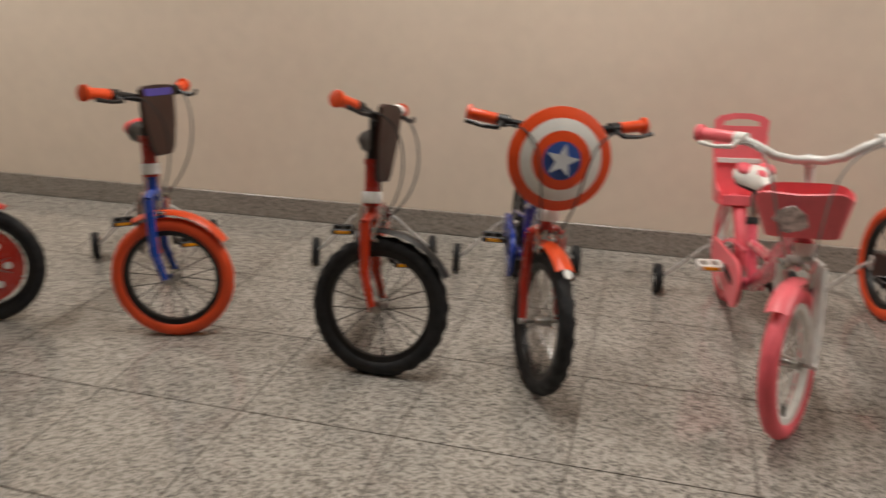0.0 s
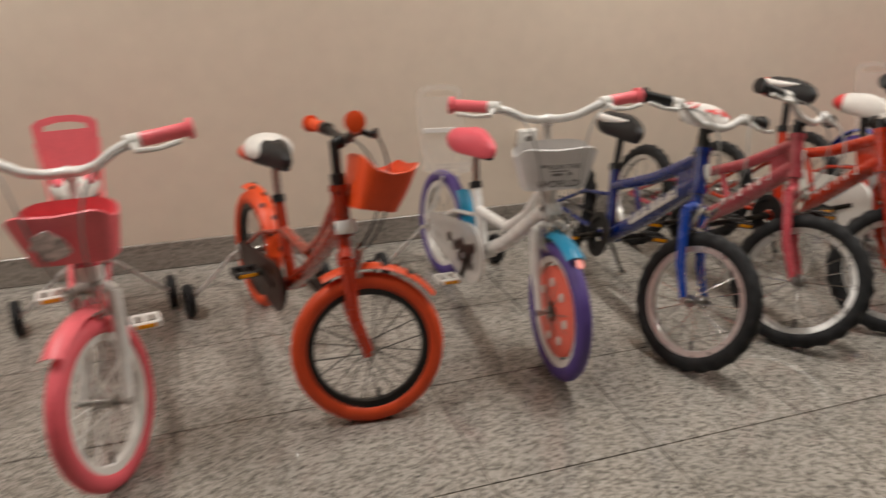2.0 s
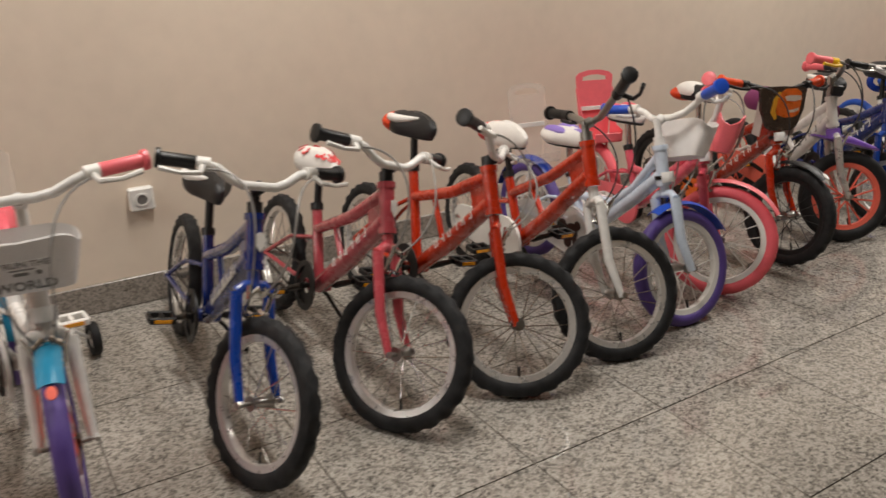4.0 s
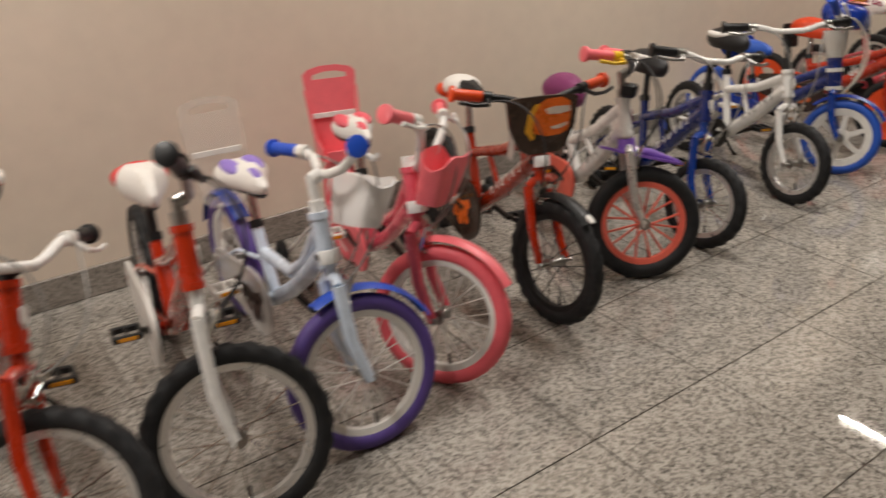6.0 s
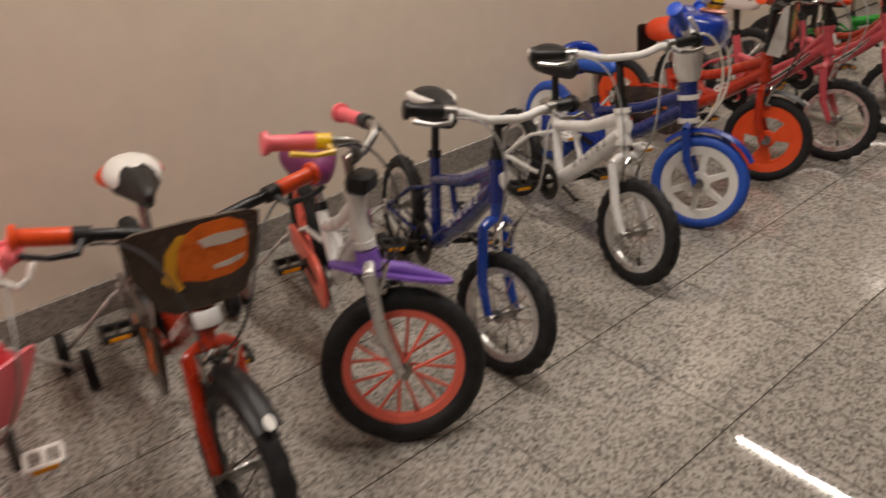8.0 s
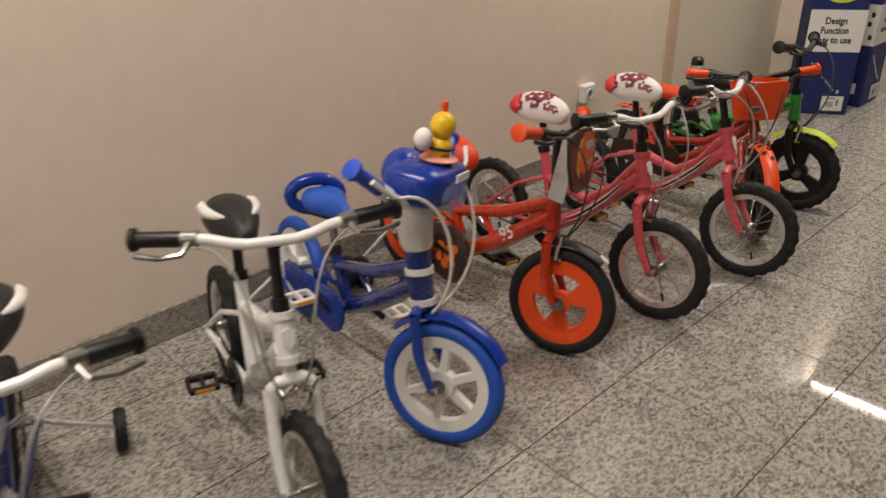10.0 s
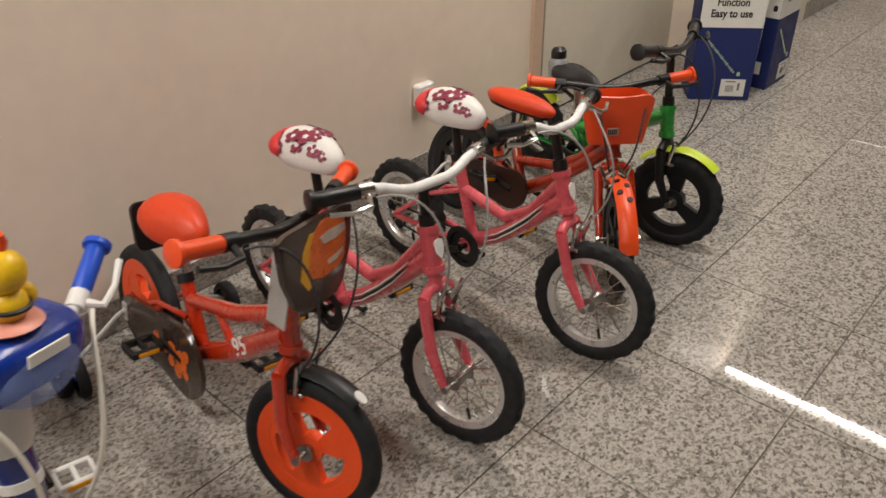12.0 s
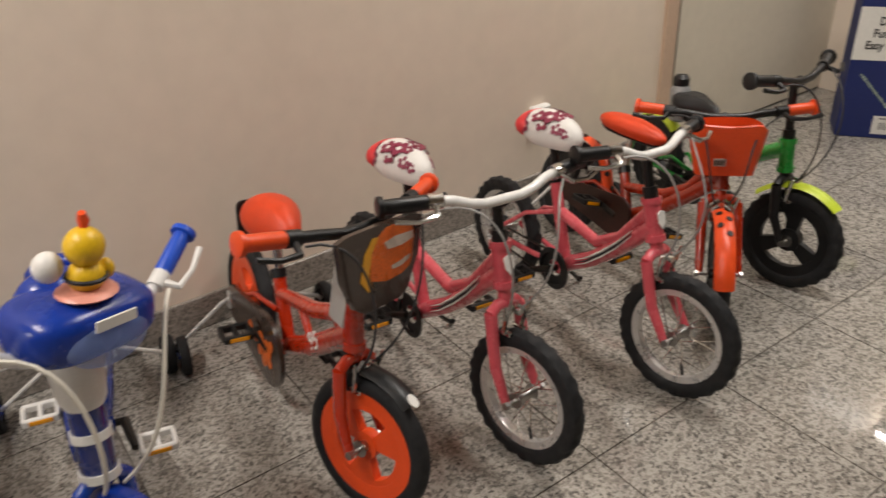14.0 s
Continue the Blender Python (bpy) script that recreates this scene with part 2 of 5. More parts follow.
def slab(name, x0, x1, y0, y1, z0, z1, material, label="", bev=0.002):
    return structure(name, Mesh().box(((x0 + x1) / 2, (y0 + y1) / 2, (z0 + z1) / 2), (x1 - x0, y1 - y0, z1 - z0), bev), material, label)


DOOR_X0, DOOR_X1, STEP_Y = 7.58, 8.80, 0.935
slab("wall_north", X0, DOOR_X0, WALL_Y, WALL_Y + 0.22, 0, CEIL_Z, WALL, "plain beige painted corridor wall behind the bicycles")
slab("wall_above_door", DOOR_X0, DOOR_X1, WALL_Y, WALL_Y + 0.22, 2.1, CEIL_Z, WALL, "beige wall above the door")
slab("wall_return", DOOR_X1, DOOR_X1 + 0.2, STEP_Y + 0.2, WALL_Y + 0.22, 0, CEIL_Z, WALL, "short beige wall beside the door")
slab("wall_north_far", DOOR_X1, X1, STEP_Y, STEP_Y + 0.2, 0, CEIL_Z, WALL, "beige painted wall further along the corridor")
# added to close the hall out of view; its distance keeps the fill low
slab("wall_south", X0, X1, Y0 - 0.2, Y0, 0, CEIL_Z, WALL, "unseen beige wall, set far back to limit bounced light")
slab("wall_west", X0 - 0.2, X0, Y0 - 0.2, WALL_Y + 0.22, 0, CEIL_Z, WALL, "beige end wall")
slab("wall_east", X1, X1 + 0.2, Y0 - 0.2, WALL_Y + 0.22, 0, CEIL_Z, WALL, "beige far end wall")
slab("ceiling", X0 - 0.2, X1 + 0.2, Y0 - 0.2, WALL_Y + 0.22, CEIL_Z, CEIL_Z + 0.1, CEIL, "unseen grey-beige ceiling, darkened to limit bounced light")
slab("baseboard_north", X0, DOOR_X0 - 0.08, WALL_Y - 0.014, WALL_Y - 0.001, 0.001, 0.11, BASE, "grey-brown granite skirting along the wall", 0.003)
slab("trim_1", 9.3, 9.92, STEP_Y - 0.016, STEP_Y - 0.001, 0.001, 2.15, DOOR, "off-white door casing on the far wall")
slab("baseboard_far", 9.925, X1, STEP_Y - 0.014, STEP_Y - 0.001, 0.001, 0.11, BASE, "grey-brown granite skirting", 0.003)
slab("baseboard_south", X0, X1, Y0 + 0.001, Y0 + 0.014, 0.001, 0.11, BASE, "grey-brown granite skirting", 0.003)

door = structure("door_1", Mesh().box(((DOOR_X0 + DOOR_X1) / 2 + 0.02, WALL_Y + 0.03, 1.05), (DOOR_X1 - DOOR_X0 - 0.045, 0.045, 2.08), 0.002), DOOR, "closed plain off-white flush door")
part("door_jamb", Mesh().box((DOOR_X0 - 0.035, WALL_Y - 0.006, 1.05), (0.07, 0.02, 2.1), 0.003), JAMB, door, "beige door jamb")
part("door_seal", Mesh().box((DOOR_X0 + 0.012, WALL_Y + 0.01, 1.05), (0.012, 0.02, 2.08), 0.001), SEAL, door, "dark gap seal")

# floor slab, with single tiles laid on it further down
slab("floor", X0 - 0.2, X1 + 0.2, Y0 - 0.2, WALL_Y + 0.22, -0.1, -0.004, GROUT, "speckled grey granite tile floor, polished")


def wall_socket(x, z):
    e = tagged(new("wall_socket"), "small white plastic wall socket box", "socket")
    e.matrix_world = pose(x, WALL_Y, z)
    part("back_box", Mesh().box((0, -0.017, 0), (0.085, 0.034, 0.085), 0.006), WPLAST, e)
    m = Mesh()
    m.ring((0, -0.036, 0), [(0.018, -0.002), (0.024, -0.002), (0.024, 0.003), (0.018, 0.003)], 20)
    part("socket_rim", m, WPLAST, e)
    part("socket_face", Mesh().disc((0, -0.033, 0), 0.018, 0.003, 18), GREYP, e)


wall_socket(6.84, 0.345)
wall_socket(0.975, 0.40)


def ceiling_light(x, y):
    e = tagged(new("ceiling_light"), "white ceiling batten with a glowing fluorescent tube", "ceiling light", "ceiling tubes")
    e.matrix_world = pose(x, y, CEIL_Z)
    part("housing", Mesh().box((0, 0, -0.028), (0.12, 1.5, 0.064), 0.008), STEEL_W, e)
    t = Mesh().tube([(0, -0.72, -0.085), (0, 0.72, -0.085)], 0.013, 12)
    part("tube", t, GLOW, e, "glowing fluorescent tube")
    for s in (-1, 1):
        part("end_cap", Mesh().box((0, s * 0.735, -0.075), (0.03, 0.03, 0.05), 0.004), STEEL_W, e)


for lx, ly in LAMPS:
    ceiling_light(lx, ly)


# ---- bicycles ----
def wheel(name, parent, c, R, m, o, w=0.046):
    """A wheel about the y axis through c; m is the turn of the steering; o the options of the bicycle."""
    tr = w / 2
    hubm = Mesh(m)
    hubm.tube([(c[0], -0.052, c[2]), (c[0], 0.052, c[2])], 0.006, 8)
    hubm.tube([(c[0], -0.03, c[2]), (c[0], -0.022, c[2]), (c[0], 0.022, c[2]), (c[0], 0.03, c[2])], [0.02, 0.013, 0.013, 0.02], 10)
    for s in (-1, 1):
        hubm.tube([(c[0], s * 0.056, c[2]), (c[0], s * 0.066, c[2])], 0.010, 6)
    wh = part(name, hubm, STEEL, parent)
    prof = [(R - tr + tr * math.cos(radians(a)), tr * 0.98 * math.sin(radians(a))) for a in range(-135, 226, 30)][:12]
    ty, seg, n = Mesh(m), 96, len(prof)
    tv, tf = [], []
    for i in range(seg):
        a = 2 * math.pi * i / seg
        for q, (r, y) in enumerate(prof):
            ang = -135 + 30 * q
            grow = 0.0
            if o.get("knobs"):
                # blocks of tread: middle row and shoulder rows set off against each other
                if abs(ang) <= 15 and i % 4 < 2 or 15 < abs(ang) <= 50 and (i + 2) % 4 < 2:
                    grow = 0.0045
            elif abs(ang) <= 15 and i % 6 == 0:
                grow = -0.0012
            r2, y2 = r + grow * math.cos(radians(ang)), y + grow * math.sin(radians(ang))
            tv.append((c[0] + r2 * math.cos(a), c[1] + y2, c[2] + r2 * math.sin(a)))
    for i in range(seg):
        b = ((i + 1) % seg) * n
        for q in range(n):
            tf.append((i * n + q, b + q, b + (q + 1) % n, i * n + (q + 1) % n))
    ty.add(tv, tf)
    part("tyre", ty, o["tyre"], wh)
    ri, ro = R - w * 1.24, R - w * 0.86
    style = o.get("wheel", "spokes")
    if style in ("spokes", "cover"):
        rim = Mesh(m).ring(c, [(ro, -0.014), (ri, -0.011), (ri - 0.003, 0), (ri, 0.011), (ro, 0.014)], 48)
        part("rim", rim, o["rim"], wh)
        sp, n = Mesh(m), o.get("n_spokes", 20)
        for i in range(n):
            a, s = 2 * math.pi * i / n, (-1) ** i
            b = a + (0.35 if (i // 2) % 2 else -0.35)
            sp.tube([(c[0] + 0.017 * math.cos(b), s * 0.026, c[2] + 0.017 * math.sin(b)), (c[0] + ri * math.cos(a), s * 0.004, c[2] + ri * math.sin(a))], o.get("spoke_r", 0.0016), 5)
        part("spokes", sp, o.get("spoke", STEEL), wh)
        a = radians(-70)
        part("valve", Mesh(m).tube([(c[0] + ri * math.cos(a), 0, c[2] + ri * math.sin(a)), (c[0] + (ri - 0.03) * math.cos(a), 0, c[2] + (ri - 0.03) * math.sin(a))], 0.004, 6), BLACK, wh)
        if style == "cover":
            cv = Mesh(m).ring(c, [(0.03, -0.02), (ri - 0.012, -0.010), (ri - 0.012, -0.006), (0.03, -0.016)], 40)
            cv.ring(c, [(0.03, 0.016), (ri - 0.012, 0.006), (ri - 0.012, 0.010), (0.03, 0.02)], 40)
            part("spoke_cover", cv, o["cover"], wh)
            for i in range(7):
                a = 2 * math.pi * i / 7
                for s in (-1, 1):
                    part("cover_print", Mesh(m).disc((c[0] + 0.085 * math.cos(a), s * 0.0165, c[2] + 0.085 * math.sin(a)), 0.013, 0.004, 10), WPLAST, wh)
    else:
        rim = Mesh(m).ring(c, [(ro + 0.004, -0.016), (ri - 0.012, -0.012), (ri - 0.014, 0), (ri - 0.012, 0.012), (ro + 0.004, 0.016)], 48)
        n = o.get("n_mag", 3)
        rin = ri - 0.01
        if style == "mag":
            for i in range(n):
                a = 90 + 360 * i / n
                wi, wo = o.get("mag_in", 34), o.get("mag_out", 16)
                ol = [(0.03 * math.cos(radians(a - wi)), 0.03 * math.sin(radians(a - wi)))]
                ol += [(rin * math.cos(radians(a + t)), rin * math.sin(radians(a + t))) for t in (-wo, -wo / 2, 0, wo / 2, wo)]
                ol += [(0.03 * math.cos(radians(a + wi)), 0.03 * math.sin(radians(a + wi)))]
                rim.plate(ol, 0.022, Matrix.Translation(c) @ Matrix.Rotation(radians(90), 4, "X"))
            rim.ring(c, [(0.008, -0.016), (0.036, -0.016), (0.036, 0.016), (0.008, 0.016)], 24)
        else:
            seg = 72
            holes = [90 + i * 120 for i in range(3)]
            r_in, r_out = 0.32 * rin, 0.84 * rin
            rim.ring(c, [(r_out, -0.011), (rin + 0.004, -0.011), (rin + 0.004, 0.011), (r_out, 0.011)], seg)
            rim.ring(c, [(0.008, -0.013), (r_in, -0.013), (r_in, 0.013), (0.008, 0.013)], seg)
            for h in holes:
                rim.ring(c, [(r_in - 0.002, -0.011), (r_out + 0.002, -0.011), (r_out + 0.002, 0.011), (r_in - 0.002, 0.011)], 12, h + 34, h + 86)
        part("rim", rim, o["rim"], wh)
    return wh


def grip_tube(a, b, r):
    a, b = Vector(a), Vector(b)
    d = b - a
    return [a, a + d * 0.04, a + d * 0.86, a + d * 0.88, a + d * 0.98, b], [r * 0.9, r, r, r * 1.45, r * 1.45, r * 1.1]


SADDLE_FN = lambda q: Vector((q[0], q[1] * (0.34 + 0.66 * (0.5 - 0.5 * math.tanh(2.6 * (q[0] + 0.0)))), max(q[2], -0.55) + 0.16 * q[0] * q[0] - (0.10 if q[2] > 0.3 and abs(q[1]) < 0.3 else 0)))

saddle_half = lambda px, full: 0.078 * (0.80 - 0.26 * math.tanh(1.6 * px) if full else 0.34 + 0.66 * (0.5 - 0.5 * math.tanh(2.6 * px)))

ROUND_FN = lambda q: Vector((q[0], q[1] * (0.80 - 0.26 * math.tanh(1.6 * q[0])), max(q[2], -0.6) + 0.05 * q[0] * q[0]))

# a bunch of flowers on the flank of a saddle: forward, outward, up, size
FLOWER_BUNCH = ((0.10, 0.45, 0.85, 1.9), (-0.18, 0.55, 0.75, 1.7), (0.05, 0.80, 0.52, 1.5), (-0.62, 0.60, 0.45, 1.4), (0.42, 0.70, 0.42, 1.2), (0.30, 0.30, 0.90, 1.2), (-0.42, 0.85, 0.20, 1.3), (0.62, 0.60, 0.30, 1.0))

BARS = {
    "riser": [(0, 0, 0), (0.05, 0, 0.0), (0.085, -0.004, 0.015), (0.125, -0.012, 0.045), (0.16, -0.02, 0.052), (0.275, -0.05, 0.050)],
    "swept": [(0, 0, 0), (0.035, 0.006, 0), (0.075, 0.02, 0.02), (0.115, 0.025, 0.06), (0.15, 0.012, 0.082), (0.26, -0.03, 0.090)],
    "flat": [(0, 0, 0), (0.05, 0, 0.002), (0.11, -0.008, 0.012), (0.16, -0.015, 0.018), (0.255, -0.04, 0.026)],
    "cruiser": [(0, 0, 0), (0.03, 0.004, 0.01), (0.07, 0.012, 0.075), (0.115, 0.004, 0.105), (0.16, -0.03, 0.108), (0.255, -0.120, 0.100)],
    "raised": [(0, 0, 0), (0.04, 0, 0.01), (0.08, 0.0, 0.04), (0.11, -0.01, 0.07), (0.135, -0.02, 0.095), (0.205, -0.055, 0.185)],
}


def bicycle(label, x, y, wheel_deg, frame_deg, lean=0.0, shape=None, **o):
    """One child's bicycle. x, y: under the front axle. Both angles: 0 faces away from the wall, positive turns along the corridor.
    shape: heights, angles and spans that differ from bicycle to bicycle."""
    o = {**o, **(shape or {})}
    R = o.get("R", 0.20)
    k = R / 0.2
    W = o.get("W", 4.2 * R)
    hb, ht = 2 * R + o.get("gap", 0.05), 2 * R + o.get("gap", 0.05) + o.get("head", 0.12 * k)
    bar_z, sad_z = o.get("bar_z", 0.71), o.get("saddle_z", 0.56)
    ha = radians(o.get("ha", 78))
    u = Vector((-math.cos(ha), 0, math.sin(ha)))
    Q = Vector((W - 0.035, 0, R))
    at = lambda z: Q + u * ((z - R) / u.z)
    S = Matrix.Translation(Q) @ Matrix.Rotation(radians(wheel_deg - frame_deg), 4, u) @ Matrix.Translation(-Q)
    axle = S @ Vector((W, 0, R))
    e = tagged(new("bicycle"), label, "bicycle", "row of children's bicycles")
    rz = radians(frame_deg - 90)
    base = Matrix.Rotation(rz, 4, "Z") @ Matrix.Rotation(radians(lean), 4, "X")
    off = base @ Vector((axle.x, axle.y, 0))
    e.matrix_world = Matrix.Translation((x - off.x, y - off.y, 0)) @ base
    fp, kp = o["frame"], o.get("fork", o["frame"])
    BBx = 0.41 * W
    bb = Vector((BBx, 0, R + 0.005))
    st = Vector((BBx - 0.10 * k, 0, sad_z - 0.13))
    # frame
    f = Mesh()
    f.tube([at(hb), at(ht)], 0.022, 14)
    f.tube([at(hb) + u * -0.004, at(hb) + u * 0.012], 0.026, 14)
    f.tube([at(ht) - u * 0.012, at(ht) + u * 0.004], 0.026, 14)
    style = o.get("style", "diamond")
    hm, h2 = at(hb + 0.03), at(ht - 0.025)
    if style == "diamond":
        f.tube([hm, hm.lerp(bb, 0.5) + Vector((0, 0, -0.012)), bb], [0.026, 0.029, 0.026], 14)
        jn = bb.lerp(st, 0.70)
        f.tube([h2, h2.lerp(jn, 0.45) + Vector((0, 0, -0.018)), jn], [0.022, 0.020, 0.017], 14)
        f.tube([h2.lerp(jn, 0.72), hm.lerp(bb, 0.62)], 0.010, 8)
    elif style == "step":
        mid = hm.lerp(bb, 0.62) + Vector((0, 0, -0.02))
        f.tube([hm, hm.lerp(bb, 0.3) + Vector((0, 0, -0.015)), mid, bb], 0.024, 12)
        jn = bb.lerp(st, 0.62)
        f.tube([h2, h2.lerp(mid, 0.5) + Vector((0, 0, -0.005)), mid + Vector((0, 0, 0.05)), mid.lerp(jn, 0.6) + Vector((0, 0, 0.02)), jn], 0.017, 12)
    else:
        jn = bb.lerp(st, 0.7)
        f.tube([h2, h2.lerp(jn, 0.5) + Vector((0, 0, -0.03)), jn], 0.026, 12)
    f.tube([bb, st], 0.017, 12)
    f.tube([(bb.x, -0.034, bb.z), (bb.x, 0.034, bb.z)], 0.021, 14)
    for s in (-1, 1):
        f.tube([(bb.x - 0.02, s * 0.022, bb.z), (bb.x * 0.6, s * 0.036, R), (0, s * 0.056, R)], 0.0085, 8)
        f.tube([(st.x + 0.03 * k, s * 0.012, st.z - 0.10), (st.x * 0.65, s * 0.036, R + (st.z - R) * 0.46), (0, s * 0.056, R)], 0.0075, 8)
    fr = part("frame", f, fp, e)
    if o.get("panel"):
        a, b = hm.lerp(bb, 0.14), hm.lerp(bb, 0.66)
        d = (b - a).normalized()
        for s in (-1, 1):
            mm = Matrix.Translation(((a.x + b.x) / 2, s * 0.0288, (a.z + b.z) / 2 - 0.008)) @ Matrix.Rotation(math.atan2(-d.z, d.x), 4, "Y")
            part("frame_panel", Mesh().box((0, 0, 0), ((b - a).length, 0.0016, 0.030), 0.0006, mm), o["panel"], fr, "pale silver panel")
    if o.get("stripe"):
        a, b = hm.lerp(bb, 0.18), hm.lerp(bb, 0.62)
        d = (b - a).normalized()
        for s in (-1, 1):
            for i in range(6):
                sm = Mesh()
                p = a.lerp(b, i / 5.0)
                mm = Matrix.Translation((p.x, s * (0.0302 if o.get("panel") else 0.0285), p.z + 0.003)) @ Matrix.Rotation(math.atan2(-d.z, d.x), 4, "Y")
                sm.box((0, 0, 0), (0.005, 0.0012, 0.026), 0.0004, mm @ Matrix.Translation((-0.006, 0, 0)) @ Matrix.Rotation(0.25, 4, "Y"))
                sm.box((0, 0, 0), (0.014, 0.0012, 0.005), 0.0004, mm @ Matrix.Translation((0.001, 0, 0.010 - 0.010 * (i % 3))) @ Matrix.Rotation(0.25, 4, "Y"))
                if i % 2:
                    sm.box((0, 0, 0), (0.005, 0.0012, 0.020), 0.0004, mm @ Matrix.Translation((0.008, 0, 0.001)) @ Matrix.Rotation(0.25, 4, "Y"))
                part("frame_print", sm, o["stripe"], fr)
    if o.get("swoosh"):
        for s in (-1, 1):
            for dz, mt, rr in ((0.006, WPLAST, 0.0032), (-0.003, INK, 0.0042), (-0.011, WPLAST, 0.0026)):
                q0, q1, q2 = hm.lerp(bb, 0.16), hm.lerp(bb, 0.48), hm.lerp(bb, 0.80)
                pts = [Vector((q.x, s * 0.0245, q.z + dz + dd)) for q, dd in ((q0, 0.010), (hm.lerp(bb, 0.32), -0.008), (q1, -0.015), (hm.lerp(bb, 0.66), -0.016), (q2, -0.006))]
                part("frame_print", Mesh().tube(pts, [0.0008, rr * 0.8, rr, rr * 0.7, 0.0008], 6), mt, fr)
    if o.get("number"):
        d = (bb - hm).normalized()
        for s in (-1, 1):
            p = hm.lerp(bb, 0.42)
            ang = math.atan2(d.z, d.x)
            mm = Matrix.Translation((p.x, s * 0.023, p.z)) @ Matrix.Rotation(math.pi / 2 if s < 0 else -math.pi / 2, 4, "X")
            mm = Matrix.Translation((p.x, s * 0.0272, p.z)) @ (Matrix(((1, 0, 0), (0, 0, -1), (0, 1, 0))).to_4x4() if s < 0 else Matrix(((-1, 0, 0), (0, 0, 1), (0, 1, 0))).to_4x4()) @ Matrix.Rotation((ang + math.pi) if s < 0 else -(ang + math.pi), 4, "Z")
            writing(o["number"], 0.06, mm, WPLAST, fr, bold=0.008)
    if o.get("badge"):
        p = at((hb + ht) / 2)
        bm = Mesh(S @ Matrix.Translation(p) @ Matrix.Rotation(radians(-20), 4, "Y"))
        bm.plate([(0, -0.026), (0.014, -0.008), (0.015, 0.016), (0, 0.022), (-0.015, 0.016), (-0.014, -0.008)], 0.003, Matrix.Translation((0.0235, 0, 0)) @ Matrix(((0, 0, 1), (1, 0, 0), (0, 1, 0))).to_4x4())
        part("badge", bm, o["badge"], fr)
    # fork
    g = Mesh(S)
    crown = at(2 * R + 0.022 + 0.6 * (o.get("gap", 0.05) - 0.05))
    fw = o.get("fork_w", 0.047)
    g.tube([at(hb - 0.005), crown], 0.016, 10)
    g.tube([crown + Vector((0, -fw, -0.012)), crown + Vector((0, -fw * 0.6, 0.004)), crown + Vector((0, fw * 0.6, 0.004)), crown + Vector((0, fw, -0.012))], 0.014, 10)
    for s in (-1, 1):
        p1 = at(1.45 * R)
        g.tube([(crown.x, s * fw, crown.z - 0.01), (p1.x, s * (fw + 0.003), p1.z), (W - 0.004, s * (fw + 0.007), R - 0.006)], [0.0155, 0.0145, 0.0105] if not o.get("fat_fork") else [0.018, 0.017, 0.014], 10)
    fork = part("fork", g, kp, e)
    # wheels
    wheel("front_wheel", e, (W, 0, R), R, S, o, o.get("tw", 0.046))
    wheel("rear_wheel", e, (0, 0, R), R, Matrix(), {**o, **({"wheel": "spokes", "n_spokes": 16} if o.get("wheel") == "cover" else {})}, o.get("tw", 0.046))
    # calliper brake
    if o.get("brake", True):
        b = Mesh(S)
        for s in (-1, 1):
            b.tube([(crown.x + 0.028, s * 0.006, crown.z + 0.008), (crown.x + 0.034, s * 0.034, crown.z - 0.014), (crown.x + 0.03, s * 0.030, crown.z - 0.055)], [0.006, 0.007, 0.005], 6)
            b.box((crown.x + 0.03, s * 0.022, crown.z - 0.056), (0.03, 0.012, 0.011), 0.002)
            b.tube([(crown.x + 0.034, s * 0.034, crown.z - 0.014), (crown.x + 0.040, s * 0.046, crown.z + 0.020)], [0.0065, 0.004], 6)
        b.tube([(crown.x + 0.034, 0, crown.z - 0.002), (crown.x + 0.046, 0, crown.z - 0.002)], 0.009, 8)
        part("brake_calliper", b, CHROME, e)
    # stem and handlebar
    top = at(bar_z)
    sm = Mesh(S)
    sm.tube([at(ht - 0.01), top], o.get("stem_r", 0.0125), 12)
    sm.tube([at(ht), at(ht + 0.03)], 0.019, 12)
    sm.tube([top - u * 0.012 + Vector((0.0, 0, 0)), top + Vector((0.022, 0, 0.004))], 0.017, 10)
    part("stem", sm, o.get("stem", BLACK), e)
    cl = top + Vector((0.026, 0, 0.005))
    bw = o.get("bar_w", 1.0)
    # the handlebar may be clamped askew of the wheel
    T = S @ Matrix.Translation(top) @ Matrix.Rotation(radians(o.get("bar_turn", 0.0)), 4, u) @ Matrix.Translation(-top)
    half = [Vector((cl.x + dx, dy * bw, cl.z + dz * o.get("rise", 1.0))) for dy, dx, dz in BARS[o.get("bars", "riser")]]
    full = [Vector((p.x, -p.y, p.z)) for p in half[:0:-1]] + half
    hbar = Mesh(T)
    hbar.tube(full, o.get("bar_r", 0.0115), 12)
    hb_ob = part("handlebar", hbar, o.get("bar", WHITE), e)
    for s in (-1, 1):
        sg = lambda p: Vector((p.x, s * p.y, p.z))
        a, b2 = sg(half[-2].lerp(half[-1], 0.16)), sg(half[-1] + (half[-1] - half[-2]).normalized() * 0.008)
        pth, rs = grip_tube(a, b2, o.get("grip_r", 0.0165))
        part("grip", Mesh(T).tube(pth, rs, 12), o["grip"], hb_ob)
        if o.get("levers", True):
            lv = Mesh(T)
            d = (half[-1] - half[-2]).normalized()
            h0 = sg(half[-2].lerp(half[-1], 0.06))
            dd = Vector((d.x, s * d.y, d.z))
            lv.tube([h0 - dd * 0.02, h0 + dd * 0.012], 0.017, 10)
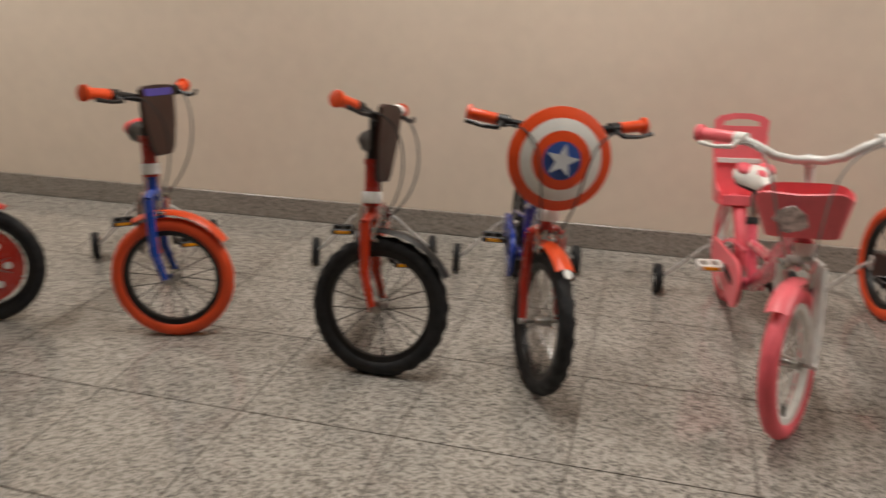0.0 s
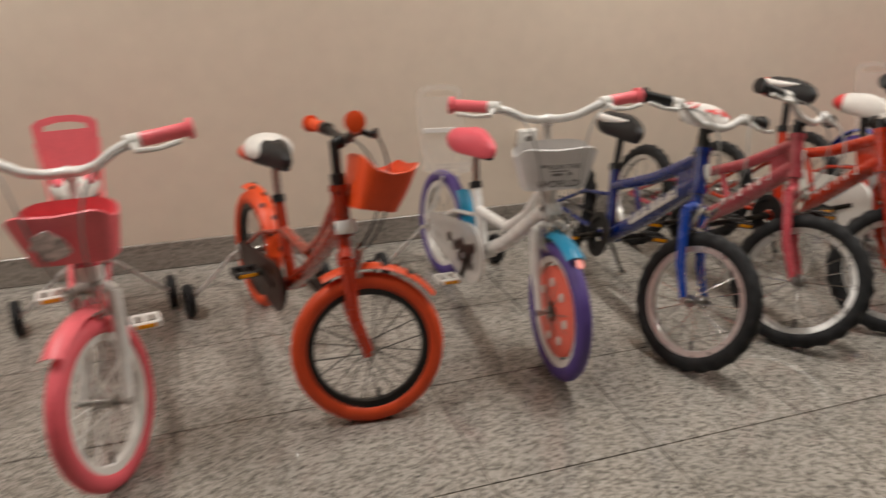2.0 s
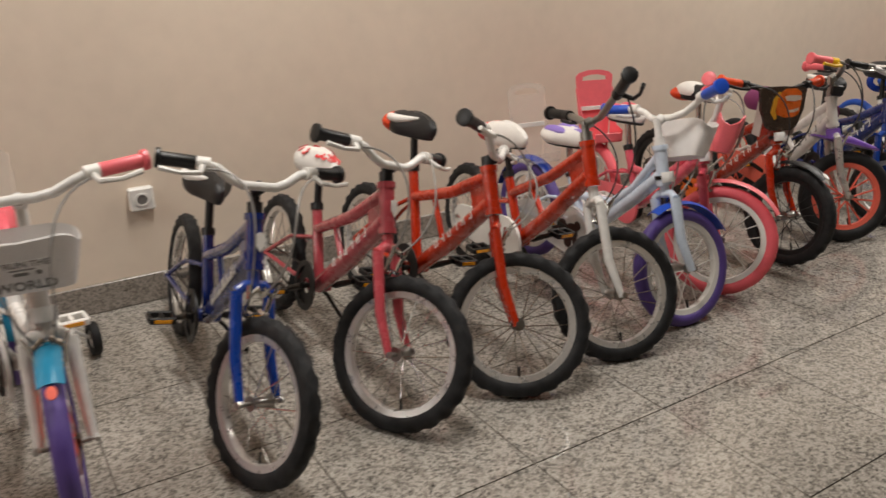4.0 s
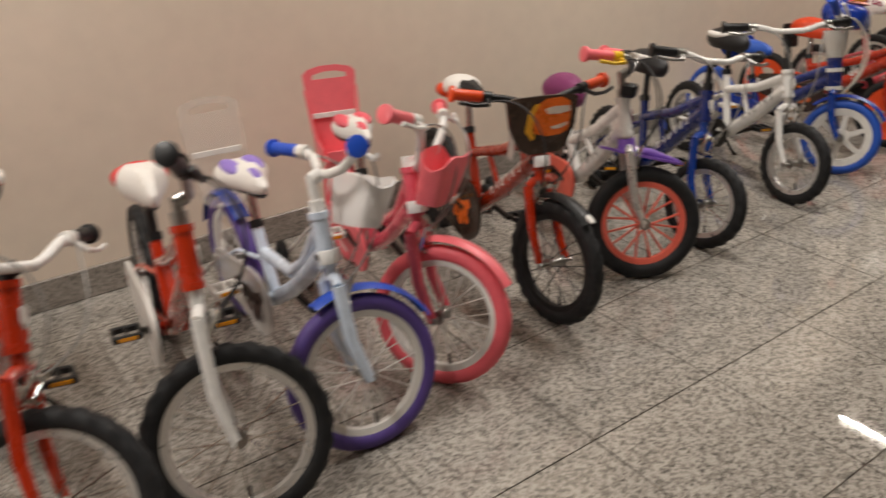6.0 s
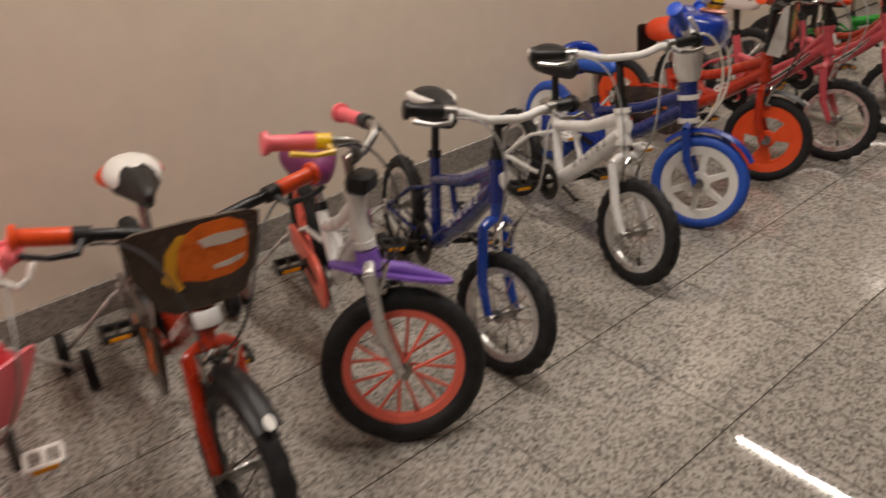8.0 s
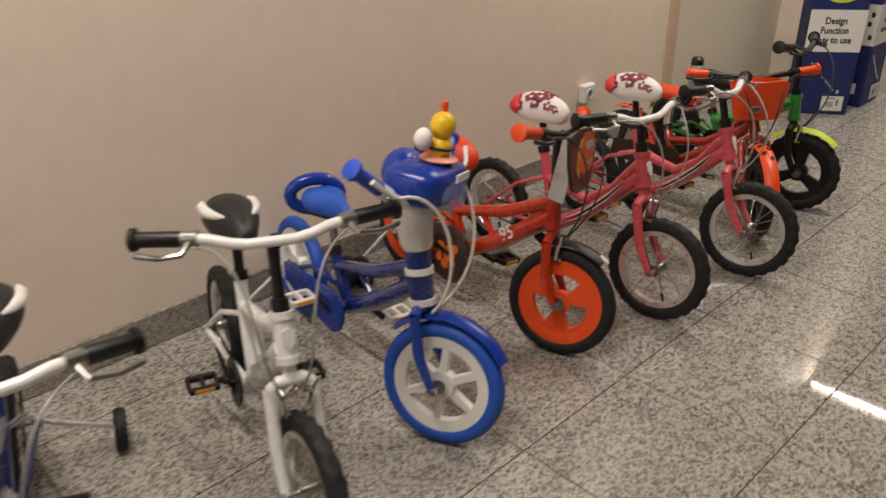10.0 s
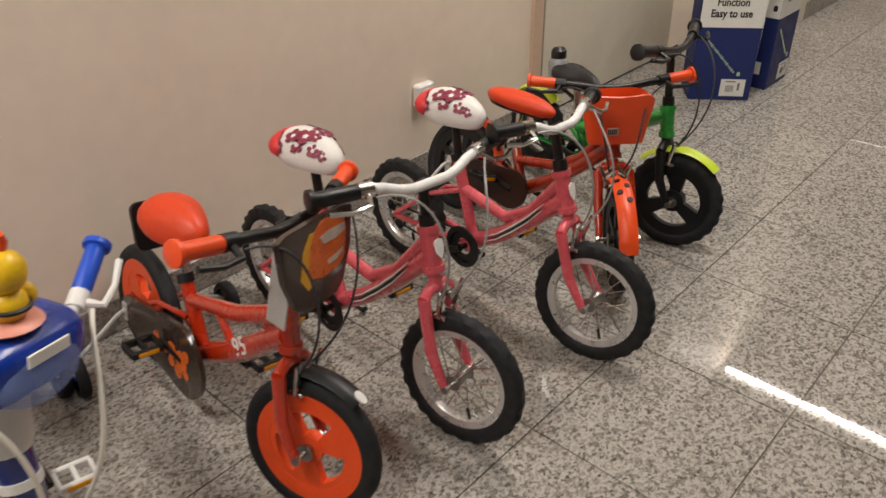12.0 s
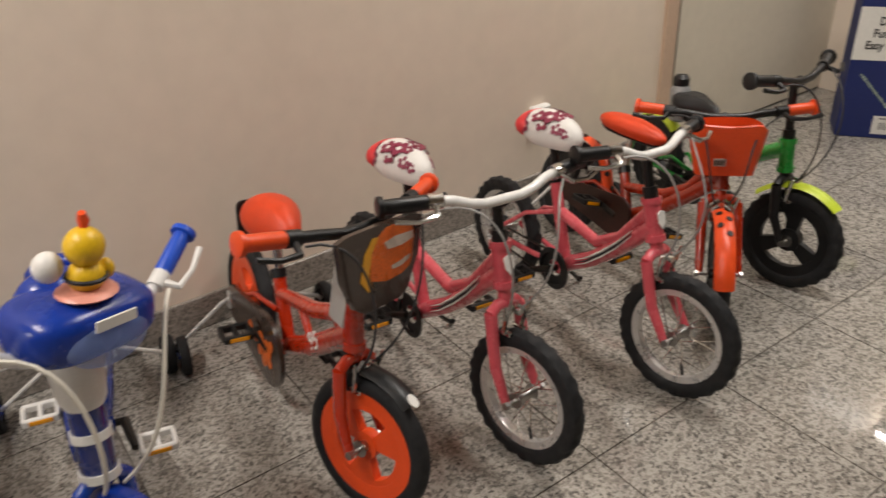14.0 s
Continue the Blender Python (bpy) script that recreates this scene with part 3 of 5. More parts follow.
            lv.tube([h0 + Vector((0.012, 0, -0.004)), h0 + Vector((0.045, 0, -0.014)) + dd * 0.015, h0 + Vector((0.052, 0, -0.018)) + dd * 0.06, h0 + Vector((0.046, 0, -0.014)) + dd * 0.105], [0.008, 0.007, 0.0055, 0.0065], 7)
            part("brake_lever", lv, o.get("lever", BLACK) if not (s < 0 and o.get("lever_right")) else o["lever_right"], hb_ob)
    if o.get("cable", True):
        cb = Mesh(T)
        a = half[-2] + Vector((0.03, 0, -0.006))
        for s, sw in ((1, 0.10), (-1, 0.07)):
            p0, p3 = Vector((a.x, s * a.y, a.z)), Vector((crown.x + 0.035, s * 0.02, crown.z))
            p1, p2 = p0 + Vector((sw, -s * 0.12, -0.02 + 0.05 * (s < 0))), p3 + Vector((0.10, s * 0.05, 0.13))
            cb.tube([p0 * (1 - t) ** 3 + p1 * (3 * t * (1 - t) ** 2) + p2 * (3 * t * t * (1 - t)) + p3 * t ** 3 for t in [i / 14 for i in range(15)]], o.get("cable_r", 0.0028), 6)
        part("brake_cable", cb, o.get("cable_mat", CABLE if o.get("bar", WHITE) is WHITE else GREYR), e)
    # reflector under the head
    if o.get("reflector"):
        dz = o.get("reflector_dz", 0.022)
        p = at(hb + dz)
        r = Mesh(Matrix.Translation(p) @ Matrix.Rotation(ha - math.pi / 2, 4, "Y"))
        # a lens bent round the front of the head tube
        bend = [radians(-56 + 7 * i) for i in range(17)]
        ring_ = []
        for rr, hh in ((0.0285, 0.017), (0.0335, 0.017), (0.0350, 0.014), (0.0350, -0.014), (0.0335, -0.017), (0.0285, -0.017)):
            ring_.append([(rr * math.cos(q) * (1.0 + 0.12 * math.cos(q) ** 4), rr * math.sin(q), hh) for q in bend])
        rv, rfc, na = [v for row in ring_ for v in row], [], len(bend)
        for i in range(6):
            for j in range(na - 1):
                i2 = (i + 1) % 6
                rfc.append((i * na + j, i2 * na + j, i2 * na + j + 1, i * na + j + 1))
        rfc += [tuple(i * na for i in range(5, -1, -1)), tuple(i * na + na - 1 for i in range(6))]
        r.add(rv, rfc)
        rf = part("reflector", r, REFL, e)
        part("reflector_bracket", Mesh().tube([at(hb + dz - 0.006), at(hb + dz + 0.006)], 0.0283, 14), BLACK, rf)
    # mudguards
    mud = lambda c, a0, a1, mm: Mesh(mm).ring(c, [(R + 0.014, -0.027), (R + 0.024, -0.014), (R + 0.026, 0), (R + 0.024, 0.014), (R + 0.014, 0.027), (R + 0.0125, 0.026), (R + 0.022, 0.012), (R + 0.0235, 0), (R + 0.022, -0.012), (R + 0.0125, -0.026)], 16, a0, a1)
    if o.get("mud"):
        fm = part("front_mudguard", mud((W, 0, R), *o.get("mud_arc", (64, 116)), S), o["mud"], e)
        if o.get("mud_badge"):
            a = radians(58)
            t = Matrix.Translation((W + (R + 0.026) * math.cos(a), 0, R + (R + 0.026) * math.sin(a))) @ Matrix.Rotation(math.pi / 2 - a, 4, "Y")
            part("mudguard_badge", Mesh(S @ t).plate([(0.016 * math.cos(q * 0.42), 0.011 * math.sin(q * 0.42)) for q in range(15)], 0.003), o["mud_badge"], fm)
    if o.get("visor"):
        vm = S @ Matrix.Translation((crown.x + 0.06, 0, crown.z - 0.016)) @ Matrix.Rotation(radians(4), 4, "Y")
        v = Mesh(vm)
        v.plate([(-0.15, -0.018), (-0.10, -0.034), (0.02, -0.040), (0.105, -0.030), (0.135, -0.012), (0.135, 0.012), (0.105, 0.030), (0.02, 0.040), (-0.10, 0.034), (-0.15, 0.018)], 0.008)
        v.tube([(-0.08, 0, 0.008), (0.02, 0, 0.012), (0.125, 0, 0.004)], [0.016, 0.018, 0.006], 10)
        vis = part("front_mudguard", v, o["visor"], e, "short visor-like purple mudguard")
        part("mudguard_collar", Mesh(S).tube([crown - u * 0.01, crown + u * 0.035], [0.032, 0.026], 16), o["visor"], vis)
    if o.get("rear_mud"):
        part("rear_mudguard", mud((0, 0, R), *o.get("rear_arc", (55, 165)), Matrix()), o["rear_mud"], e)
    if o.get("spots"):
        for cx, mm, (a0, a1) in ((W, S, (55, 118)), (0, Matrix(), o.get("rear_arc", (55, 165)))):
            for i in range(7):
                a = radians(a0 + (a1 - a0) * (i + 0.5) / 7)
                t = mm @ Matrix.Translation((cx + (R + 0.0255) * math.cos(a), 0.012 * (-1) ** i, R + (R + 0.0255) * math.sin(a))) @ Matrix.Rotation(math.pi / 2 - a, 4, "Y") @ Matrix.Rotation(radians(-22 * (-1) ** i), 4, "X")
                part("spot", Mesh().plate([(0.009 * math.cos(q * 0.7), 0.009 * math.sin(q * 0.7)) for q in range(9)], 0.003, t), INK, e)
    # saddle
    sx, sl = st.x - 0.02, 0.115 * o.get("saddle_k", 1.0)
    part("seat_post", Mesh().tube([st - (st - bb) * 0.1, (st.x - 0.018, 0, sad_z - 0.02)], 0.0125, 10), o.get("post", CHROME), e)
    part("seat_clamp", Mesh().tube([st - (st - bb).normalized() * 0.016, st + (st - bb).normalized() * 0.006], 0.021, 10), BLACK, e)
    sd = part("saddle", Mesh().blob((sx, 0, sad_z), (sl, 0.078 * o.get("saddle_w", 1.0), 0.042 * o.get("saddle_fat", 1.0)), ROUND_FN if o.get("saddle_round") else SADDLE_FN, 32, 20), o["saddle"], e)
    part("saddle_base", Mesh().blob((sx, 0, sad_z - 0.022), (sl * 0.92, 0.070, 0.020), SADDLE_FN, 18, 8), BLACK, sd)
    if o.get("saddle2"):
        t = Mesh()
        if o.get("saddle_rim"):
            t.blob((sx - sl * 0.36, 0, sad_z + 0.005), (sl * 0.64, 0.068 * o.get("saddle_w", 1.0), 0.0425 * o.get("saddle_fat", 1.0)), None, 20, 12)
        else:
            t.blob((sx - sl * 0.62, 0, sad_z + 0.004), (sl * 0.42, 0.076, 0.0395), None, 18, 10)
        part("saddle_rear_panel", t, o["saddle2"], sd)
    if o.get("saddle_rim"):
        part("saddle_rim", Mesh().blob((sx - sl * 0.66, 0, sad_z - 0.010), (sl * 0.44, 0.081, 0.034), None, 18, 10), o["saddle_rim"], sd)
    if o.get("saddle_patch"):
        t = Mesh()
        fat = 0.042 * o.get("saddle_fat", 1.0)
        for s in (-1, 1):
            t.blob((sx - 0.30 * sl, s * 0.033, sad_z + fat * 0.60), (0.46 * sl, 0.0265, fat * 0.42), None, 16, 10)
        t.blob((sx + 0.42 * sl, 0, sad_z + fat * 0.62), (0.30 * sl, 0.017, fat * 0.36), None, 14, 8)
        part("saddle_print", t, o["saddle_patch"], sd)
    if o.get("saddle3"):
        t = Mesh()
        fat = 0.042 * o.get("saddle_fat", 1.0)
        lift = lambda px, py: (sx + px * sl, py * saddle_half(px, o.get("saddle_round")) * o.get("saddle_w", 1.0), sad_z + fat * (math.sqrt(max(0.03, 1 - px * px - py * py * (1 - px * px))) + 0.16 * px * px) - 0.007)
        for s in (-1, 1):
            t.tube([lift(q, s * v) for q, v in ((-0.66, 0.72), (-0.5, 0.82), (-0.2, 0.86), (0.1, 0.8), (0.4, 0.62))], [0.005, 0.013, 0.015, 0.011, 0.004], 10)
        part("saddle_print", t, o["saddle3"], sd)
    if o.get("flowers"):
        t = Mesh()
        fat = 0.042 * o.get("saddle_fat", 1.0)
        shape_fn = ROUND_FN if o.get("saddle_round") else SADDLE_FN
        semi = Vector((sl, 0.078 * o.get("saddle_w", 1.0), fat))
        spots = [(i, Vector((0.96 * math.sin(i * 2.4), 0.9 * math.cos(i * 2.4), 0.75)), 1.0 + 0.4 * (i % 3) / 2) for i in range(14)]
        if o.get("saddle_round"):
            spots = [(i, Vector((px, s * py, pz)), q) for s in (-1, 1) for i, (px, py, pz, q) in enumerate(FLOWER_BUNCH)]
        for i, d0, q in spots:
            d0 = d0.normalized()
            d1 = shape_fn(d0)
            pos = Vector((sx + d1.x * semi.x, d1.y * semi.y, sad_z + d1.z * semi.z))
            nrm = Vector((d0.x / semi.x, d0.y / semi.y, d0.z / semi.z)).normalized()
            fl = Mesh(Matrix.Translation(pos) @ nrm.to_track_quat("Z", "Y").to_matrix().to_4x4())
            for j in range(5):
                fl.blob((0.0092 * q * math.cos(j * 1.257 + i), 0.0092 * q * math.sin(j * 1.257 + i), 0), (0.0062 * q, 0.0062 * q, 0.0013), None, 8, 5)
            t.add(fl.v, fl.f)
        part("saddle_print", t, o["flowers"], sd, "flower print")
    # crank, chain guard, pedals
    cr = Mesh()
    ca = radians(o.get("crank", -10))
    L = 0.095 * k + 0.01
    for s in (-1, 1):
        dx, dz = math.cos(ca) * s * L, math.sin(ca) * s * L
        cr.tube([(bb.x, s * 0.055, bb.z), (bb.x + dx, s * 0.066, bb.z + dz)], [0.012, 0.009], 8)
    cr.tube([(bb.x, -0.06, bb.z), (bb.x, 0.06, bb.z)], 0.009, 8)
    part("crank", cr, o.get("crank_mat", DARKST), e)
    chainring = Mesh().ring((bb.x, -0.043, bb.z), [(0.026, -0.002), (0.064 * k, -0.002), (0.064 * k, 0.002), (0.026, 0.002)], 32)
    if not o.get("guard"):
        chainring.ring((bb.x, -0.050, bb.z), [(0.060 * k, -0.002), (0.078 * k, -0.002), (0.078 * k, 0.002), (0.060 * k, 0.002)], 32)
    part("chainring", chainring, BLACK if not o.get("guard") else DARKST, e)
    ch = Mesh()
    for s in (-1, 1):
        ch.tube([(0, -0.043, R + s * 0.03), (bb.x, -0.043, bb.z + s * 0.056 * k)], 0.0035, 6)
    part("chain", ch, DARKST, e)
    gt = o.get("guard")
    if gt:
        gm = Mesh()
        r1, r2 = 0.078 * k * o.get("guard_k", 1.0), 0.042 * k * o.get("guard_k", 1.0)
        ol = arc((bb.x, bb.z), r1, -100, 100, 12) + arc((0.03, R + 0.004), r2, 95, 265, 8)
        gm.plate(ol, 0.012, Matrix.Translation((0, -0.056, 0)) @ Matrix(((1, 0, 0), (0, 0, -1), (0, 1, 0))).to_4x4())
        gob = part("chain_guard", gm, gt, e)
        if o.get("guard_print"):
            t = Mesh()
            for i, (px, pz, pr) in enumerate(((0.0, 0.0, 0.034), (-0.055, 0.012, 0.026), (-0.10, -0.002, 0.02), (0.03, 0.03, 0.018), (0.025, -0.035, 0.016), (-0.02, -0.045, 0.022), (-0.15, 0.01, 0.018), (-0.06, -0.03, 0.018))):
                t.disc((bb.x + px * k, -0.0625, bb.z + pz * k), pr * k, 0.002, 16)
            part("guard_print", t, o["guard_print"], gob)
    if o.get("pedals", True):
        for s in (-1, 1):
            px, pz = bb.x + math.cos(ca) * s * L, bb.z + math.sin(ca) * s * L
            pm = Mesh()
            y0 = s * 0.072
            for dx in (-0.028, 0.028):
                pm.box((px + dx, y0 + s * 0.042, pz), (0.012, 0.078, 0.020), 0.004)
            for dy in (0.006, 0.042, 0.078):
                pm.box((px, y0 + s * dy, pz), (0.05, 0.010, 0.018), 0.003)
            pd = part("pedal", pm, o.get("pedal", BLACK), e)
            for dx in (-0.0345, 0.0345):
                part("pedal_reflector", Mesh().box((px + dx, y0 + s * 0.042, pz), (0.003, 0.05, 0.011), 0.001), o.get("pedal_refl", AMBER), pd)
    # stabilisers
    if o.get("stab", True):
        for s in (-1, 1):
            q = o.get("stab_w", 0.238)
            up = -s * q * math.sin(radians(lean))
            tm = Mesh()
            tm.tube([(0, s * 0.062, R + 0.005), (-0.005, s * 0.085, R - 0.01), (-0.015, s * (q - 0.03), 0.075 + up), (-0.015, s * (q - 0.012), 0.062 + up)], 0.0062, 8)
            tm.box((0, s * 0.065, R), (0.024, 0.006, 0.05), 0.002)
            tw = part("stabiliser", tm, o.get("stab_arm", SILVERPT), e)
            c = (-0.015, s * q, 0.056 + up)
            part("stabiliser_tyre", Mesh().ring(c, [(0.036, -0.014), (0.052, -0.014), (0.056, -0.008), (0.056, 0.008), (0.052, 0.014), (0.036, 0.014)], 28), RUBBER, tw)
            hub = Mesh().ring(c, [(0.004, -0.007), (0.037, -0.007), (0.037, 0.007), (0.004, 0.007)], 20)
            hub.tube([(c[0], c[1] - 0.014, c[2]), (c[0], c[1] + 0.014, c[2])], 0.007, 8)
            part("stabiliser_hub", hub, o.get("stab_hub", BLACK), tw)
    elif o.get("stand", True):
        kz = 0.014 - 0.16 * math.sin(radians(lean))
        ks = Mesh().tube([(bb.x - 0.06, 0.03, R - 0.02), (bb.x - 0.075, 0.07, R - 0.06), (bb.x - 0.10, 0.15, kz)], 0.0065, 8)
        ks.tube([(bb.x - 0.10, 0.15, kz), (bb.x - 0.104, 0.165, kz - 0.004)], 0.008, 8)
        part("kickstand", ks, DARKST, e)
    # basket on the handlebar
    if o.get("basket"):
        bx = cl.x + 0.026 + o.get("basket_dx", 0.0)
        zt, zb = cl.z - 0.025 + o.get("basket_dz", 0.0), cl.z - 0.118 + o.get("basket_dz", 0.0) - o.get("basket_drop", 0.0)
        tw_, bw_, td, bd = 0.114 * o.get("basket_w", 1.0), 0.088 * o.get("basket_w", 1.0), 0.094 * o.get("basket_d", 1.0), 0.070 * o.get("basket_d", 1.0)
        bk = Mesh(T)
        n, rows = 36, 8
        verts, faces = [], []
        for layer in (0, 0.004):
            for r in range(rows + 1):
                t = r / rows
                wv, dv = bw_ + (tw_ - bw_) * t - layer, (bd + (td - bd) * t) / 2 - layer
                for i in range(n):
                    a = 2 * math.pi * i / n
                    ca_, sa_ = math.cos(a), math.sin(a)
                    px = dv * math.copysign(abs(ca_) ** 0.45, ca_)
                    py = wv * math.copysign(abs(sa_) ** 0.45, sa_)
                    lip = (0.014 * max(0, ca_) ** 0.5 + 0.022 * max(0, ca_) ** 2 * (0.4 + abs(sa_)) + 0.03 * max(0, -ca_)) * (t ** 3) * o.get("basket_lip", 1.0)
                    verts.append((bx + (bd + (td - bd) * t) / 2 + px, py, zb + layer * 0.8 + (zt - zb) * t + lip))
        st_ = (rows + 1) * n
        for r in range(rows):
            for i in range(n):
                j = (i + 1) % n
                faces.append((r * n + i, r * n + j, (r + 1) * n + j, (r + 1) * n + i))
                faces.append((st_ + r * n + j, st_ + r * n + i, st_ + (r + 1) * n + i, st_ + (r + 1) * n + j))
        for i in range(n):
            j = (i + 1) % n
            faces.append((rows * n + i, rows * n + j, st_ + rows * n + j, st_ + rows * n + i))
        faces.append(tuple(range(n - 1, -1, -1)))
        faces.append(tuple(st_ + i for i in range(n)))
        bk.add(verts, faces)
        bo = part("basket", bk, o["basket"], e)
        fx = bx + bd + (td - bd) * 0.5 * 0.5 + 0.016
        tilt = Matrix.Translation((fx + 0.004, 0, (zt + zb) / 2)) @ Matrix.Rotation(math.atan2(0.02 + (td - bd) * 0.5, zt - zb) * 1.0, 4, "Y") @ Matrix(((0, 0, 1), (1, 0, 0), (0, 1, 0))).to_4x4()
        kind = o.get("basket_print")
        if kind == "picture":
            part("basket_sticker", Mesh(T).plate([(0.038 * math.cos(q * 0.45) * (1 + 0.16 * math.sin(3 * q)), 0.040 * math.sin(q * 0.45) * (1 + 0.13 * math.cos(2 * q))) for q in range(14)], 0.002, tilt @ Matrix.Translation((-0.02, 0.01, 0.001))), mat("sticker_grey", "d0c8c6", 0.4, vary=0.9, scale=60), bo, "grey picture sticker")
        elif kind == "words":
            t = Mesh(T)
            for i, (px, py, w, h) in enumerate(((-0.044, 0.030, 0.016, 0.011), (0, 0.012, 0.05, 0.004), (-0.004, 0.001, 0.03, 0.008), (0.03, 0.002, 0.012, 0.012))):
                t.plate([(px + a, py + b3) for a, b3 in rounded(w, h, min(w, h) * 0.4, 3)], 0.002, tilt @ Matrix.Translation((0, 0.006, 0.001)))
            part("basket_print", t, GREYP, bo, "grey print")
            for tx, dx_, dz_, sz in (("RUN THE", 0.012, 0.032, 0.021), ("WORLD", 0.0, -0.024, 0.032)):
                writing(tx, sz, T @ tilt @ Matrix.Translation((dx_, dz_, 0.0022)), GREYP, bo)
        elif kind == "dots":
            t = Mesh(T)
            for px, py in ((-0.02, -0.035), (0.004, -0.040), (0.028, -0.034)):
                t.plate([(px + 0.012 * math.cos(q * 0.52), py + 0.012 * math.sin(q * 0.52)) for q in range(12)], 0.002, tilt)
            part("basket_print", t, o.get("basket_ink", WPLAST), bo)
        elif kind == "tag":
            t = Mesh(T)
            t.plate([(a - 0.02, b3 - 0.015) for a, b3 in rounded(0.034, 0.024, 0.002, 2)], 0.002, tilt @ Matrix.Translation((0, 0, 0.001)))
            tg = part("price_tag", t, mat("tag_grey", "b3a49a", 0.5), bo)
            t = Mesh(T)
            for i in range(5):
                t.plate([(a - 0.032 + i * 0.0055, b3 - 0.015) for a, b3 in rounded(0.0028, 0.016, 0.001, 1)], 0.002, tilt @ Matrix.Translation((0, 0, 0.0022)))
            part("tag_print", t, INK, tg)
    # picture plate or round shield on the handlebar
    if o.get("plate"):
        pm = T @ Matrix.Translation((cl.x + o.get("plate_dx", 0.03), 0, cl.z - 0.055)) @ Matrix.Rotation(radians(-8), 4, "Y") @ Matrix(((0, 0, 1), (1, 0, 0), (0, 1, 0))).to_4x4()
        ol = [(-0.115, 0.07), (-0.09, 0.078), (0, 0.080), (0.09, 0.078), (0.115, 0.07), (0.105, -0.01), (0.075, -0.075), (0.05, -0.092), (-0.05, -0.092), (-0.075, -0.075), (-0.105, -0.01)]
        pl = part("front_plate", Mesh(pm).plate([(a * o.get("plate_w", 1), b3 * o.get("plate_h", 1)) for a, b3 in ol], 0.012), o["plate"], e)
        if o.get("plate_art"):
            # a broad orange shape with a yellow edge, a pale band and a dark foot
            t = Mesh(pm)
            t.plate([(-0.040, -0.020), (-0.030, -0.046), (0.020, -0.056), (0.074, -0.050), (0.094, -0.020), (0.104, 0.030), (0.098, 0.058), (0.070, 0.072), (0.012, 0.070), (-0.022, 0.052), (-0.038, 0.018)], 0.0145)
            art = part("plate_art", t, o["plate_art"], pl, "orange picture print")
            t = Mesh(pm)
            t.plate([(-0.070, -0.022), (-0.046, -0.050), (-0.034, -0.044), (-0.044, -0.016), (-0.034, 0.030), (-0.014, 0.056), (-0.030, 0.058), (-0.056, 0.030)], 0.0152)
            part("plate_flash", t, plastic("yellow_print", "d89a24"), art)
            t = Mesh(pm)
            t.plate([(0.004, 0.040), (0.040, 0.046), (0.098, 0.044), (0.100, 0.028), (0.060, 0.022), (0.016, 0.024)], 0.0156)
            part("plate_highlight", t, mat("pale_print", "cdbfb2", 0.3, vary=0.15), art)
            t = Mesh(pm)
            t.plate([(0.026, -0.014), (0.060, -0.010), (0.090, -0.004), (0.086, -0.014), (0.058, -0.022), (0.030, -0.022)], 0.0156)
            part("plate_highlight", t, mat("pale_print", "cdbfb2", 0.3, vary=0.15), art)
            t = Mesh(pm)
            t.plate([(-0.036, -0.030), (-0.026, -0.058), (0.020, -0.072), (0.066, -0.066), (0.092, -0.028), (0.060, -0.040), (0.010, -0.042)], 0.0158)
            part("plate_foot", t, o["plate"], art)
            # the pale backs of the sides, folded rearwards
            for s in (-1, 1):
                w = Mesh(pm @ Matrix.Translation((s * 0.088 * o.get("plate_w", 1), 0, 0)) @ Matrix.Rotation(radians(s * 18), 4, "Y") @ Matrix(((0, 0, 1), (0, 1, 0), (-1, 0, 0))).to_4x4())
                w.plate([(0.006, 0.060), (0.030, 0.060), (0.072, -0.105), (0.020, -0.115), (0.006, -0.060)], 0.003)
                part("plate_wing", w, mat("pale_grey_sheet", "b9b4ae", 0.35, vary=0.1), pl, "pale grey folded side")
        if o.get("plate_top"):
            part("plate_top", Mesh(pm).plate([(a, b3 + 0.078) for a, b3 in rounded(0.15, 0.022, 0.008, 4)], 0.016), o["plate_top"], pl)
    if o.get("shield"):
        c = (cl.x + 0.05, 0, cl.z - 0.06)
        sh = T @ Matrix.Translation(c) @ Matrix.Rotation(radians(-6), 4, "Y") @ Matrix(((0, 1, 0, 0), (-1, 0, 0, 0), (0, 0, 1, 0), (0, 0, 0, 1)))
        # bands of a shallow dome about the forward axis, each its own piece
        dome = lambda r: 0.030 * (1 - (r / 0.142) ** 2)
        bands = ((0.112, 0.142, "shield_rim", o["shield"]), (0.080, 0.112, "shield_band", WPLAST), (0.052, 0.080, "shield_band", o["shield"]), (0.001, 0.052, "shield_centre", plastic("shield_blue", "33539a")))
        root = None
        for r0, r1, nm, mt in bands:
            prof = [(r0, dome(r0)), (0.5 * (r0 + r1), dome(0.5 * (r0 + r1)) + 0.0006), (r1, dome(r1)), (r1, dome(r1) - 0.008), (r0, dome(r0) - 0.008)]
            ob = part(nm, Mesh(sh).ring((0, 0, 0), prof, 48), mt, root or e)
            root = root or ob
        star = [((0.046 if i % 2 == 0 else 0.019) * math.sin(i * math.pi / 5), (0.046 if i % 2 == 0 else 0.019) * math.cos(i * math.pi / 5)) for i in range(10)]
        part("star", Mesh(sh @ Matrix.Translation((0, 0.032, 0)) @ Matrix(((1, 0, 0), (0, 0, 1), (0, 1, 0))).to_4x4() @ Matrix.Rotation(0.15, 4, "Z")).plate(star, 0.004), mat("star_silver", "d4d8dc", 0.35, vary=0.06), root)
    # doll seat behind the saddle
    if o.get("doll"):
        dm = o["doll"]
        dz = o.get("doll_z", 0.0)
